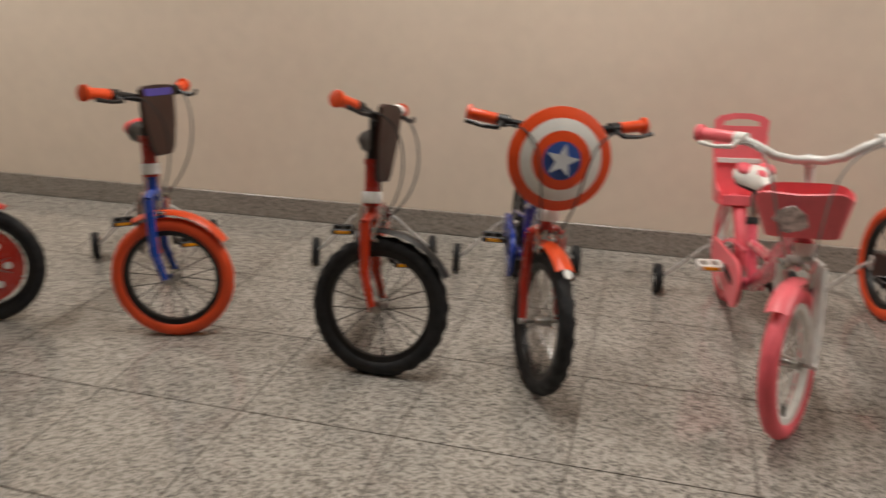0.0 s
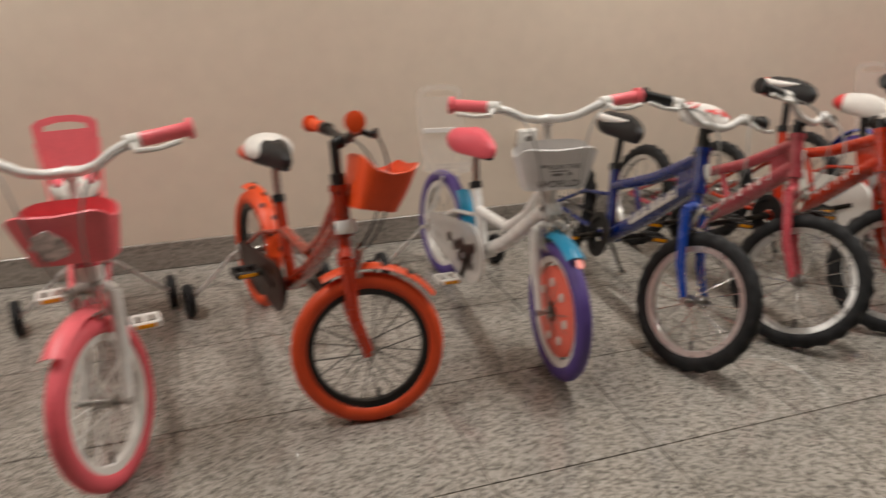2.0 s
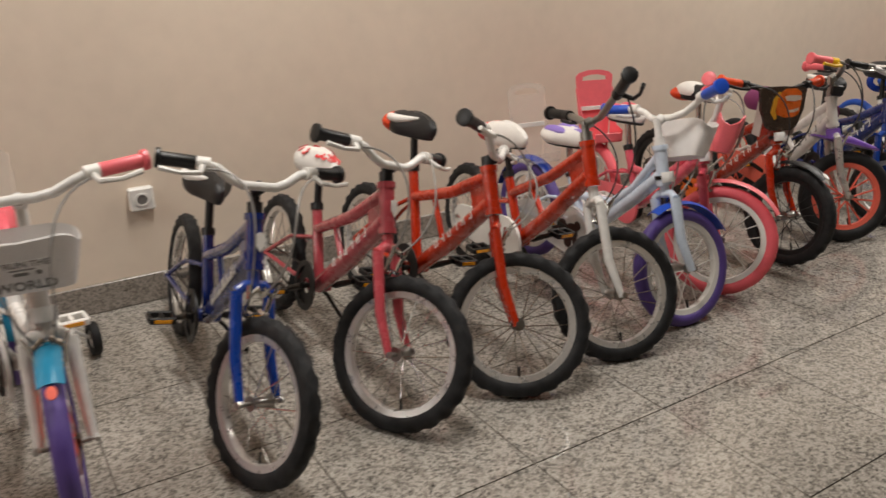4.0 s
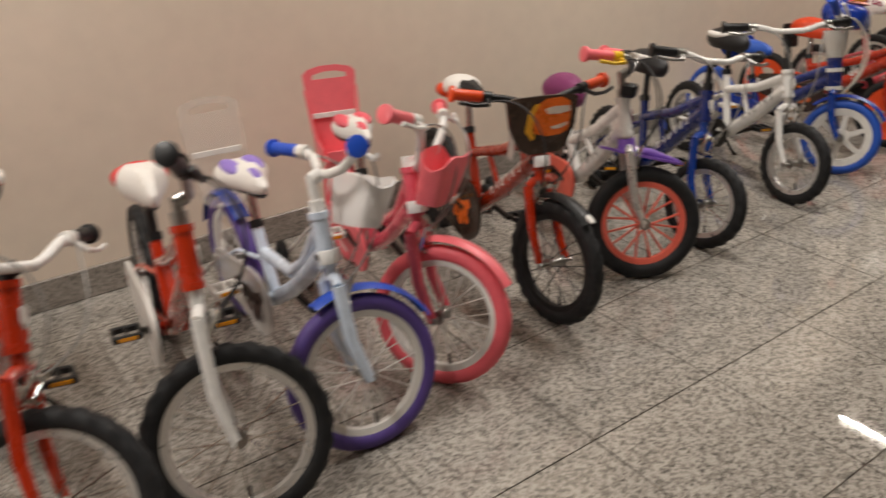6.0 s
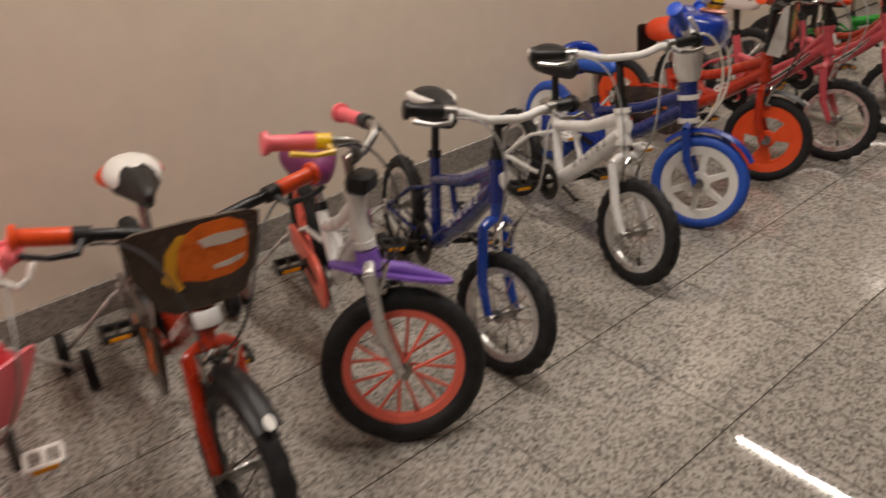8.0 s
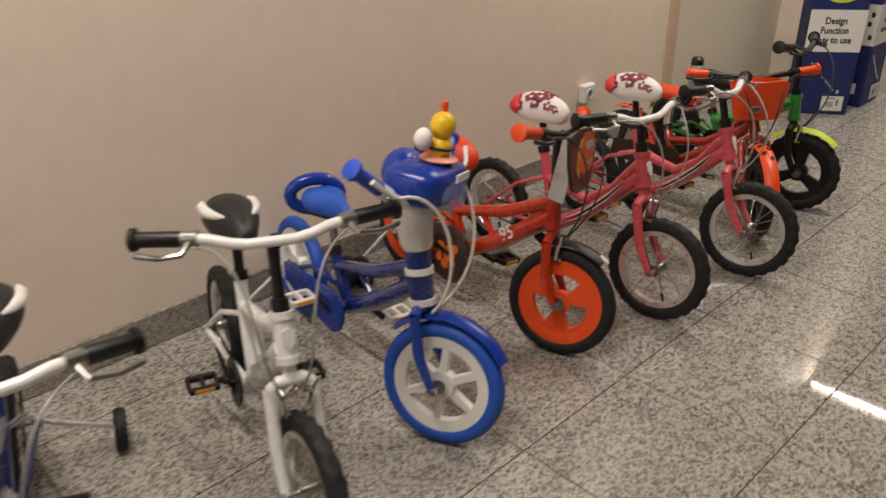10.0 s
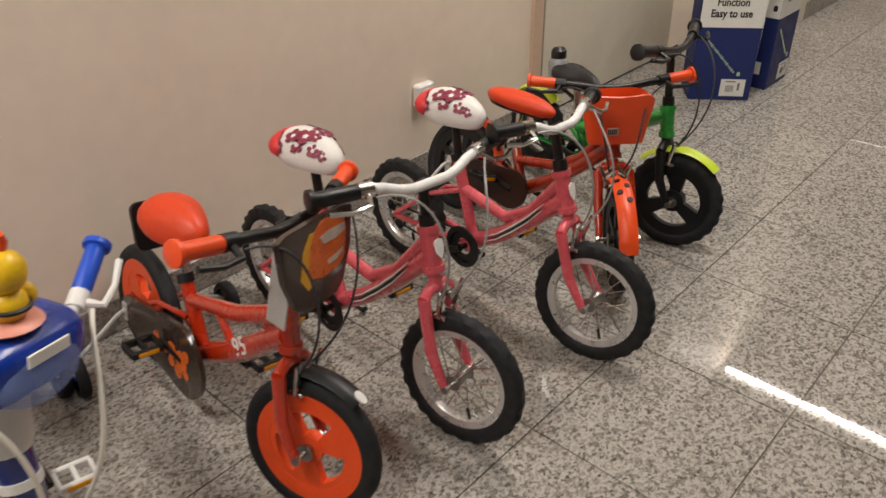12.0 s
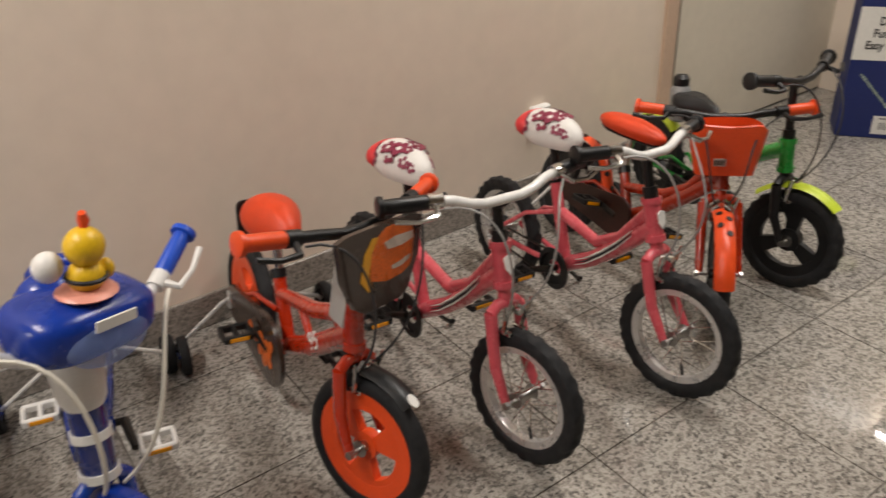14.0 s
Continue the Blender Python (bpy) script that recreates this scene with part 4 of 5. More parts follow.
        B = Matrix.Translation((o.get("doll_x", -0.02), 0, 0.37 + dz)) @ Matrix.Rotation(radians(-8), 4, "Y")
        back = Mesh(B @ Matrix(((0, 0, 1), (1, 0, 0), (0, 1, 0))).to_4x4())
        # the back is a frame of four bars round a hand hole, over a full panel
        hw0, hw1 = 0.062, 0.092
        back.plate([(-hw0, 0.0), (hw0, 0.0), (hw1, 0.266), (-hw1, 0.266)], 0.006)
        for s in (-1, 1):
            back.plate([(s * 0.062, 0.266), (s * hw1, 0.266), (s * 0.092, 0.285), (s * 0.074, 0.300), (s * 0.058, 0.282)][::s], 0.006)
        back.plate([(-0.074, 0.300), (-0.060, 0.281), (-0.02, 0.29), (0.02, 0.29), (0.060, 0.281), (0.074, 0.300), (0.03, 0.31), (-0.03, 0.31)], 0.006)
        d_ob = part("doll_seat", back, dm, e)
        sd_ = Mesh(B)
        for s in (-1, 1):
            sd_.plate([(0.0, 0.0), (0.10, 0.0), (0.105, 0.045), (0.05, 0.07), (0.02, 0.16), (0.0, 0.235)], 0.005, Matrix.Translation((0.002, s * 0.072, 0)) @ Matrix.Rotation(radians(s * -5), 4, "X") @ Matrix(((1, 0, 0), (0, 0, -1), (0, 1, 0))).to_4x4())
        sd_.box((0.055, 0, 0.0), (0.115, 0.135, 0.008), 0.002)
        sd_.box((0.115, 0, 0.018), (0.008, 0.135, 0.036), 0.002)
        part("seat_shell", sd_, dm, d_ob)
        part("seat_strap", Mesh(B).box((0.012, 0, 0.145), (0.006, 0.15, 0.018), 0.002), WPLAST, d_ob, "white strap")
        leg = Mesh()
        for s in (-1, 1):
            leg.tube([(0.03, s * 0.03, 0.37 + dz), (0.0, s * 0.06, R)], 0.006, 8)
        part("seat_bracket", leg, o.get("doll_leg", dm if dm is not CLEAR else WHITE), d_ob)
    if o.get("dash"):
        D = T @ Matrix.Translation((cl.x + 0.0, 0, cl.z + o.get("dash_dz", 0.065)))
        body = Mesh(D).blob((0, 0, 0), (0.08, 0.118, 0.052), lambda q: Vector([math.copysign(abs(c) ** 0.6, c) for c in q]), 28, 16)
        body.blob((-0.06, 0, 0.012), (0.05, 0.07, 0.055), None, 18, 10)
        d = part("dashboard", body, o["dash"], e, "moulded glossy blue dashboard")
        part("pocket", Mesh(D @ Matrix.Translation((0.072, 0, -0.012)) @ Matrix.Rotation(radians(-15), 4, "Y")).blob((0, 0, 0), (0.022, 0.075, 0.042), None, 24, 12), mat("pale_clear_plastic", "8ea3d8", 0.1, alpha=0.35), d, "clear plastic pocket")
        part("sticker", Mesh(D).box((0.088, 0.005, 0.026), (0.004, 0.075, 0.02), 0.001, None), WPLAST, d)
        part("toy_base", Mesh(D).blob((0.025, 0, 0.058), (0.045, 0.05, 0.010), None, 20, 8), plastic("salmon_plastic", "e59a86"), d)
        toy = Mesh(D)
        toy.blob((0.025, 0, 0.085), (0.028, 0.030, 0.028), None, 16, 10)
        toy.blob((0.025, 0, 0.135), (0.030, 0.032, 0.033), None, 18, 12)
        toy.blob((0.025, 0.036, 0.086), (0.014, 0.014, 0.018), None, 12, 8)
        t_ob = part("toy", toy, C_YELLOW, d, "plain yellow plastic toy")
        part("toy_band", Mesh(D).tube([(0.025 + 0.030 * math.cos(a * 0.42), 0.031 * math.sin(a * 0.42), 0.084) for a in range(15)], 0.004, 6, True), INK, t_ob)
        part("toy_tuft", Mesh(D).tube([(0.025, 0, 0.163), (0.022, 0.003, 0.178), (0.026, -0.002, 0.192)], [0.006, 0.010, 0.006], 8), C_ORANGE, t_ob)
        part("toy_hand", Mesh(D).blob((0.0, -0.048, 0.105), (0.022, 0.024, 0.026), None, 14, 10), C_VWHITE, t_ob)
        col = part("column", Mesh(S).tube([at(hb - 0.03), at(hb), at(ht + 0.02)], [0.026, 0.032, 0.032], 18), fp, e)
        for zz in (hb - 0.012, ht - 0.035):
            part("column_ring", Mesh(S).tube([at(zz - 0.008), at(zz + 0.008)], 0.0355, 18), WPLAST, col)
        part("column_cone", Mesh(S).tube([at(ht + 0.012), at(ht + 0.03), at(bar_z + 0.01)], [0.030, 0.040, 0.052], 18), WPLAST, col)
    if o.get("spoiler"):
        part("seat_spoiler", Mesh(Matrix.Translation((sx - 0.115, 0, sad_z - 0.045)) @ Matrix.Rotation(radians(-14), 4, "Y") @ Matrix(((0, 0, 1), (1, 0, 0), (0, 1, 0))).to_4x4()).plate(rounded(0.12, 0.12, 0.02), 0.012), BLACK, e, "black plastic panel behind the saddle")
    if o.get("block"):
        part("bar_block", Mesh(T).box((cl.x + 0.012, 0, cl.z - 0.06), (0.05, 0.085, 0.045), 0.008), BLACK, e, "black plastic block under the handlebar")
    if o.get("gusset", style == "diamond"):
        gx = hm.lerp(h2, 0.5)
        pts_ = [hm, hm.lerp(bb, 0.20), h2.lerp(jn, 0.22), h2]
        part("gusset", Mesh(Matrix(((1, 0, 0), (0, 0, -1), (0, 1, 0))).to_4x4()).plate([(q.x, q.z) for q in pts_], 0.016), fp, fr)
    if o.get("bell"):
        part("bell", Mesh(T).blob((half[2].x + 0.012, half[2].y * 0.9, half[2].z + 0.02), (0.024, 0.024, 0.018), None, 18, 10), o["bell"], hb_ob)
    if o.get("ring_back"):
        part("seat_back", Mesh().tube([(sx - 0.10 + 0.02 * math.cos(a * 0.314), 0.072 * math.cos(a * 0.314), sad_z + 0.0 + 0.048 * math.sin(a * 0.314)) for a in range(20)], 0.019, 10, True), o["ring_back"], e, "ring-shaped blue plastic seat back")
    if o.get("bottle"):
        bx_, bz_ = st.x - 0.12, sad_z - 0.03
        bo = part("bottle", Mesh().tube([(bx_, 0, bz_ - 0.05), (bx_, 0, bz_ - 0.045), (bx_ - 0.01, 0, bz_ + 0.06), (bx_ - 0.012, 0, bz_ + 0.075)], [0.03, 0.036, 0.036, 0.026], 18), mat("grey_plastic_bottle", "8a8a88", 0.35), e, "grey drinking bottle")
        part("bottle_cap", Mesh().tube([(bx_ - 0.012, 0, bz_ + 0.075), (bx_ - 0.013, 0, bz_ + 0.10), (bx_ - 0.015, 0, bz_ + 0.112)], [0.028, 0.028, 0.018], 16), BLACK, bo)
        part("bottle_cage", Mesh().tube([(st.x - 0.01, 0, sad_z - 0.08), (bx_ + 0.03, 0, bz_ - 0.03), (bx_, 0, bz_ - 0.054)], 0.007, 8), BLACK, bo)
    return e


# where the light strikes plastics and paints, colours of the row
C_ORANGE = plastic("orange_plastic", "e44e1c")
C_ORTYRE = mat("orange_rubber", "de4c1d", 0.55, vary=0.08, bump=0.12)
C_RED = paint("red_paint", "ab2114")
C_ORRED = paint("orange_red_paint", "b82e0c")
C_BLUE = paint("blue_paint", "0e3f9c")
C_DBLUE = paint("dark_blue_paint", "08246c")
C_PINKRED = paint("pink_red_paint", "cc525c")
C_ROSE = paint("dull_rose_paint", "ac464e")
# orange-red again, with the shade on the frames put into the colour
C_ORRED_SHADED = paint("shaded_orange_red_paint", "97290f")
C_INDIGO = paint("indigo_paint", "2b2a78")
C_PINK = paint("pink_paint", "de5a6b")
C_PINKPL = plastic("pink_plastic", "f07078")
C_PINKTY = mat("pink_rubber", "e65f69", 0.55, vary=0.07, bump=0.12)
C_PURPTY = mat("purple_rubber", "543f86", 0.55, vary=0.07, bump=0.12)
C_BLUETY = mat("blue_rubber", "1c4fb0", 0.55, vary=0.07, bump=0.12)
C_ICE = paint("pale_blue_paint", "cfdcec")
C_TURQ = plastic("turquoise_plastic", "1f86ac")
C_BLUEPL = plastic("blue_plastic", "1f4fc0")
C_NAVY = plastic("royal_blue_plastic", "123592", 0.25)
C_PURPPL = plastic("purple_plastic", "7a55ad")
C_PLUM = mat("plum_vinyl", "7c2f62", 0.5, vary=0.08, bump=0.1)
C_CORAL = plastic("coral_plastic", "ee6f5c")
C_BROWN = mat("brown_red_print", "30150e", 0.35, vary=0.35, scale=14)
C_DARKPL = mat("dark_print_plastic", "3a2c24", 0.25, coat=0.5, vary=0.3, scale=14)
C_CAR = mat("orange_print", "d8641c", 0.3, vary=0.25, scale=22)
C_VWHITE = mat("white_vinyl", "e4e0da", 0.45, vary=0.05, bump=0.08)
C_VBLACK = mat("black_vinyl", "1a1a1c", 0.45, vary=0.15, bump=0.15)
C_VRED = mat("red_vinyl", "d83a3c", 0.45, vary=0.08, bump=0.08)
C_VORANGE = mat("orange_vinyl", "d8431a", 0.45, vary=0.08, bump=0.08)
C_VBLUE = mat("blue_vinyl", "2457b8", 0.45, vary=0.08, bump=0.08)
C_VPINK = mat("pink_vinyl", "e45f6c", 0.45, vary=0.07, bump=0.08)
C_LILAC = mat("lilac_vinyl", "9078c8", 0.45, vary=0.07, bump=0.08)
C_GREEN = paint("green_paint", "1fa03c")
C_LIME = plastic("lime_plastic", "c4d636")
C_YELLOW = plastic("yellow_plastic", "e3b71e")
C_FLOWER = mat("flower_print", "822a42", 0.5, vary=0.2)

kids = dict(bars="flat", grip=C_ORANGE, bar=BLACK, pedal=BLACK)
mtb = dict(knobs=True, saddle_fat=1.35, R=0.207, ha=72, bar_z=0.665, saddle_z=0.58, crank=25, rim=RIMSILVER, spoke=CHROME, tyre=RUBBER, bars="riser", bar=WHITE, grip=BLACK, stab=False, brake=True, badge=WPLAST, stem=BLACK, post=BLACK)

bicycle("child's bicycle with black tyres and a red and blue spoke cover", -3.19, -0.06, 118, 85, frame=C_BLUE, fork=C_BLUE, tyre=RUBBER, rim=BLACK, wheel="cover", cover=C_RED, mud=C_RED, saddle=C_VBLACK, guard=C_RED, reflector=True, **kids)
bicycle("red child's bicycle with blue fork, orange tyres and stabilisers", -2.517, 0.030, 106.3, 37, -1.18, dict(bar_z=0.767, saddle_z=0.56, ha=83.59, bar_w=1.025, rise=0.96, W=0.84, bar_turn=-12.36, gap=0.133), frame=C_RED, fork=C_BLUE, tyre=C_ORTYRE, rim=BLACK, spoke=BLACK, mud=C_ORANGE, mud_arc=(40, 125), saddle=C_VBLACK, saddle2=C_VRED, guard=C_BROWN, reflector=True, plate=C_BROWN, plate_h=1.25, plate_w=0.8, plate_top=plastic("violet_plastic", "4a3f96"), **kids)
bicycle("red child's bicycle with black tyres and a dark front plate", -1.791, -0.009, 90.19, 19, -2.76, dict(bar_z=0.74, saddle_z=0.56, ha=76.52, bar_w=0.94, rise=1.196, W=0.882, bar_turn=-2.57, gap=0.077), R=0.21, frame=C_RED, fork=C_ORRED, tyre=RUBBER, rim=BLACK, spoke=DARKST, knobs=True, mud=BLACK, mud_arc=(40, 118), saddle=C_VBLACK, guard=C_DARKPL, bell=WPLAST, reflector=True, plate=C_BROWN, plate_h=1.3, plate_w=0.7, **kids)
bicycle("red and blue child's bicycle with a round star shield in front", -1.314, 0.015, 27.73, 13.5, -3.87, dict(bar_z=0.729, saddle_z=0.56, ha=81.32, bar_w=0.959, rise=1.184, W=0.874, bar_turn=-8.15, gap=0.085), R=0.208, frame=C_INDIGO, fork=C_RED, tyre=RUBBER, rim=BLACK, wheel="spokes", knobs=True, mud=C_ORANGE, mud_arc=(62, 115), mud_badge=WPLAST, saddle=C_VBLACK, guard=C_NAVY, reflector=True, reflector_dz=0.005, shield=C_ORANGE, **kids)
bicycle("pink and white girl's bicycle with basket and pink doll seat", -0.644, -0.033, -24.46, 7.187, 0.251, dict(bar_z=0.702, saddle_z=0.52, ha=75.76, bar_w=1.064, rise=0.659, W=0.88, bar_turn=8.396, gap=0.089), style="step", frame=C_PINK, fork=WHITE, tyre=C_PINKTY, rim=WPLAST, spoke=WPLAST, mud=C_PINKPL, mud_arc=(58, 115), saddle=C_VWHITE, saddle_patch=C_VPINK, guard=C_PINKPL, reflector=True, reflector_dz=-0.010, basket=C_PINKPL, basket_dz=-0.06, basket_print="picture", doll=C_PINKPL, bars="swept", bar=WHITE, grip=C_PINKPL, stem=WHITE, lever=WPLAST, pedal=WPLAST, stab_hub=WPLAST)
bicycle("orange-red ladybird bicycle with orange tyres, basket and spots", -0.019, 0.034, 84.83, 11.78, -1.78, dict(bar_z=0.72, saddle_z=0.581, ha=77.9, bar_w=1.024, rise=1.379, W=0.829, bar_turn=6.345, gap=0.089), style="step", frame=C_ORRED_SHADED, fork=C_ORRED, tyre=C_ORTYRE, rim=BLACK, spoke=BLACK, fat_fork=True, mud=C_ORANGE, mud_arc=(46, 130), rear_mud=C_ORANGE, rear_arc=(12, 104), spots=True, saddle=C_VBLACK, saddle_k=1.2, saddle_w=1.1, saddle_fat=1.1, saddle2=C_VWHITE, saddle_rim=C_VORANGE, guard=C_BROWN, basket_dz=-0.045, reflector=True, basket=C_ORANGE, basket_d=1.6, basket_lip=1.2, **kids)
bicycle("white girl's bicycle with purple tyres, white basket and clear doll seat", 0.536, 0.056, -5.5, 5.169, -3.15, dict(bar_z=0.716, saddle_z=0.546, ha=74.54, bar_w=1.021, rise=0.5, W=0.807, bar_turn=-6.5, gap=0.05), style="step", frame=WHITE, fork=WHITE, tyre=C_PURPTY, rim=WPLAST, wheel="cover", cover=C_CORAL, mud=C_TURQ, mud_badge=C_CORAL, rear_mud=C_TURQ, rear_arc=(5, 50), saddle=C_VPINK, saddle_k=1.2, saddle_w=1.15, saddle_fat=1.3, doll_x=-0.06, doll_z=0.02, basket_dz=-0.06, guard_k=1.3, guard=FROST, guard_print=C_BROWN, reflector=True, basket=MILKY, basket_print="words", doll=CLEAR, crank=70, bars="swept", bar=WHITE, grip=C_PINKPL, stem=WHITE, lever=WPLAST, pedal=WPLAST, stab_hub=WPLAST)
bicycle("blue child's mountain bicycle with knobbly black tyres on a kickstand", 0.919, -0.006, 15.91, -4.328, -12.4, dict(bar_z=0.685, saddle_z=0.572, ha=70.29, bar_w=0.836, rise=0.75, W=0.925, bar_turn=-13.54, gap=0.087), frame=C_DBLUE, fork=C_BLUE, saddle=C_VBLACK, saddle3=C_VWHITE, panel=SILVERPT, saddle_k=1.2, saddle_w=1.1, stripe=C_DBLUE, lever=WPLAST, **{**mtb, "R": 0.204})
bicycle("pinkish-red child's mountain bicycle with knobbly tyres and silver rims", 1.314, 0.016, 30.81, -1.391, -12.8, dict(bar_z=0.671, saddle_z=0.581, ha=68.41, bar_w=0.923, rise=0.75, W=0.913, bar_turn=-10.96, gap=0.085), frame=C_ROSE, fork=C_PINKRED, saddle=C_VWHITE, flowers=C_VRED, saddle_k=1.15, stripe=WPLAST, lever=WPLAST, **mtb)
bicycle("orange-red child's mountain bicycle with knobbly tyres", 1.690, -0.015, 56.93, 0.751, -10.2, dict(bar_z=0.644, saddle_z=0.664, ha=65.63, bar_w=0.98, rise=0.907, W=0.897, bar_turn=-13.76, gap=0.076), frame=C_ORRED, saddle=C_VBLACK, saddle3=C_VWHITE, saddle2=C_VORANGE, saddle_k=1.15, stripe=WPLAST, lever=WPLAST, **{**mtb})
bicycle("red child's mountain bicycle with white fork and silver stem", 2.090, -0.020, 73, -6, -3, dict(bar_z=0.705, saddle_z=0.573, ha=70, bar_w=1.12, rise=2.7, W=0.922, bar_turn=0, gap=0.105), frame=C_ORRED, fork=WHITE, saddle=C_VWHITE, saddle_k=1.15, saddle2=C_VRED, guard_k=1.2, guard=WPLAST, **{**mtb, "bars": "flat", "bar": STEEL, "stem": STEEL, "bar_r": 0.011, "knobs": True})
bicycle("pale blue girl's bicycle with purple tyres and clear doll seat", 2.438, 0.023, 85.68, -0.845, -1.41, dict(bar_z=0.676, saddle_z=0.537, ha=74.03, bar_w=1.016, rise=0.643, W=0.82, bar_turn=1.338, gap=0.068), style="step", frame=C_ICE, fork=C_ICE, tyre=C_PURPTY, rim=WPLAST, spoke=WPLAST, fat_fork=True, mud=C_BLUEPL, mud_arc=(42, 132), rear_mud=C_NAVY, saddle=C_VWHITE, saddle_k=1.15, saddle_w=1.15, saddle_patch=C_LILAC, doll_z=0.03, guard_k=1.25, guard=FROST, guard_print=C_BROWN, reflector=True, basket_dx=0.035, basket=MILKY, basket_print="dots", basket_ink=GREYP, doll=CLEAR, bars="swept", bar=WHITE, grip=C_BLUEPL, stem=WHITE, lever=WPLAST, pedal=WPLAST)
bicycle("pink girl's bicycle with pink tyres, basket and doll seat", 2.740, 0.115, 34.73, -11.33, -0.894, dict(bar_z=0.59, saddle_z=0.557, ha=72.67, bar_w=0.918, rise=1.583, W=0.837, bar_turn=6.268, gap=0.064), style="step", frame=C_PINK, tyre=C_PINKTY, rim=WPLAST, spoke=WPLAST, fat_fork=True, mud=C_PINKPL, mud_arc=(38, 125), saddle=C_VWHITE, saddle_k=1.1, saddle_patch=C_VPINK, doll_z=0.03, guard=C_PINKPL, reflector=True, basket=C_PINKPL, basket_dz=0.035, basket_w=1.12, basket_lip=1.5, basket_print="dots", doll=C_PINKPL, bars="swept", bar=WHITE, grip=C_PINKPL, stem=WHITE, lever=WPLAST, pedal=WPLAST)
bicycle("red child's bicycle with a dark picture plate on the handlebar", 3.187, 0.155, 0.014, -9.329, -3.42, dict(bar_z=0.657, saddle_z=0.593, ha=72.28, bar_w=1.1, rise=1.448, W=0.828, bar_turn=-4.506, gap=0.074), R=0.195, frame=C_ORRED_SHADED, fork=C_ORRED, tyre=RUBBER, rim=BLACK, spoke=BLACK, knobs=True, mud=BLACK, mud_arc=(55, 110), mud_badge=WPLAST, saddle=C_VBLACK, saddle_k=1.12, saddle2=C_VWHITE, saddle_rim=C_VORANGE, guard_k=1.5, guard=C_DARKPL, guard_print=C_CAR, reflector=True, plate=C_DARKPL, plate_art=C_CAR, plate_w=1.15, stripe=WPLAST, **kids)
bicycle("white and purple girl's bicycle with coral wheels and thick tyres", 3.640, 0.187, 56.3, -18.4, 1.5, dict(bar_z=0.681, saddle_z=0.512, ha=74.8, bar_w=0.793, rise=0.423, W=0.78, bar_turn=-19.9, gap=0.09), R=0.195, tw=0.056, frame=WHITE, fork=RIMSILVER, tyre=RUBBER, rim=C_CORAL, wheel="spokes", spoke=C_CORAL, spoke_r=0.0042, n_spokes=16, visor=C_PURPPL, saddle=C_PLUM, saddle_round=True, saddle_k=1.05, saddle_w=1.15, saddle_fat=1.6, block=True, guard=C_CORAL, bars="cruiser", bar=STEEL, grip=C_PINKPL, stem=STEEL, lever=GREYR, lever_right=C_YELLOW, badge=C_PLUM, stripe=GREYP)
small = dict(R=0.165, W=0.72, ha=66, bar_z=0.55, saddle_z=0.52, tw=0.044)
bicycle("small blue child's bicycle with knobbly tyres and white handlebar", 3.961, 0.209, 2.164, -17.96, -8.3, dict(bar_z=0.651, saddle_z=0.561, ha=76.46, bar_w=0.905, rise=0.35, W=0.728, bar_turn=-13.89, gap=0.119), frame=C_DBLUE, fork=C_BLUE, saddle=C_VBLACK, saddle3=C_VWHITE, saddle_round=True, saddle_k=1.1, stripe=WPLAST, lever=STEEL, **{**mtb, **small, "stab": True})
bicycle("small white child's bicycle with knobbly tyres", 4.573, 0.230, -9.47, -16.15, -4.63, dict(bar_z=0.660, saddle_z=0.561, ha=71.6, bar_w=0.957, rise=0.35, W=0.731, bar_turn=-19.21, gap=0.083), frame=WHITE, saddle=C_VBLACK, saddle3=C_VWHITE, saddle_round=True, saddle_k=1.1, stripe=GREYP, lever=STEEL, **{**mtb, **small})
bicycle("small blue child's bicycle with solid blue tyres and a toy dashboard", 5.021, 0.295, 23.2, -8.75, -4.6, dict(bar_z=0.598, saddle_z=0.453, ha=76.6, bar_w=1.3, rise=0.66, W=0.785, bar_turn=0.7), frame=C_DBLUE, fork=C_BLUE, tyre=C_BLUETY, rim=WPLAST, wheel="mag", n_mag=6, mag_in=20, mag_out=5, mud=C_NAVY, mud_arc=(35, 140), saddle=C_VBLUE, guard=C_NAVY, bars="raised", bar=WHITE, grip=C_BLUEPL, stem=WHITE, lever=WPLAST, pedal=WPLAST, cable_mat=WCABLE, cable_r=0.0042, brake=False, dash=C_NAVY, ring_back=C_NAVY, stab_hub=C_BLUEPL, stab_arm=WPLAST, **{**small})
bicycle("small red child's bicycle with orange disc wheels and picture plate", 5.526, 0.331, 18.11, -3.89, -9.05, dict(bar_z=0.644, saddle_z=0.478, ha=81.84, bar_w=1.109, rise=1.033, W=0.725, bar_turn=1.751, gap=0.05), frame=C_ORRED, tyre=RUBBER, rim=C_ORANGE, wheel="disc", mud=BLACK, mud_arc=(56, 116), mud_badge=WPLAST, saddle=C_VORANGE, saddle_round=True, saddle_fat=1.5, saddle_w=1.1, spoiler=True, guard_k=1.5, guard=C_DARKPL, guard_print=C_CAR, plate=C_DARKPL, plate_art=C_CAR, plate_w=1.15, plate_dx=0.055, number="95", **{**kids, **small, "bars": "flat"})
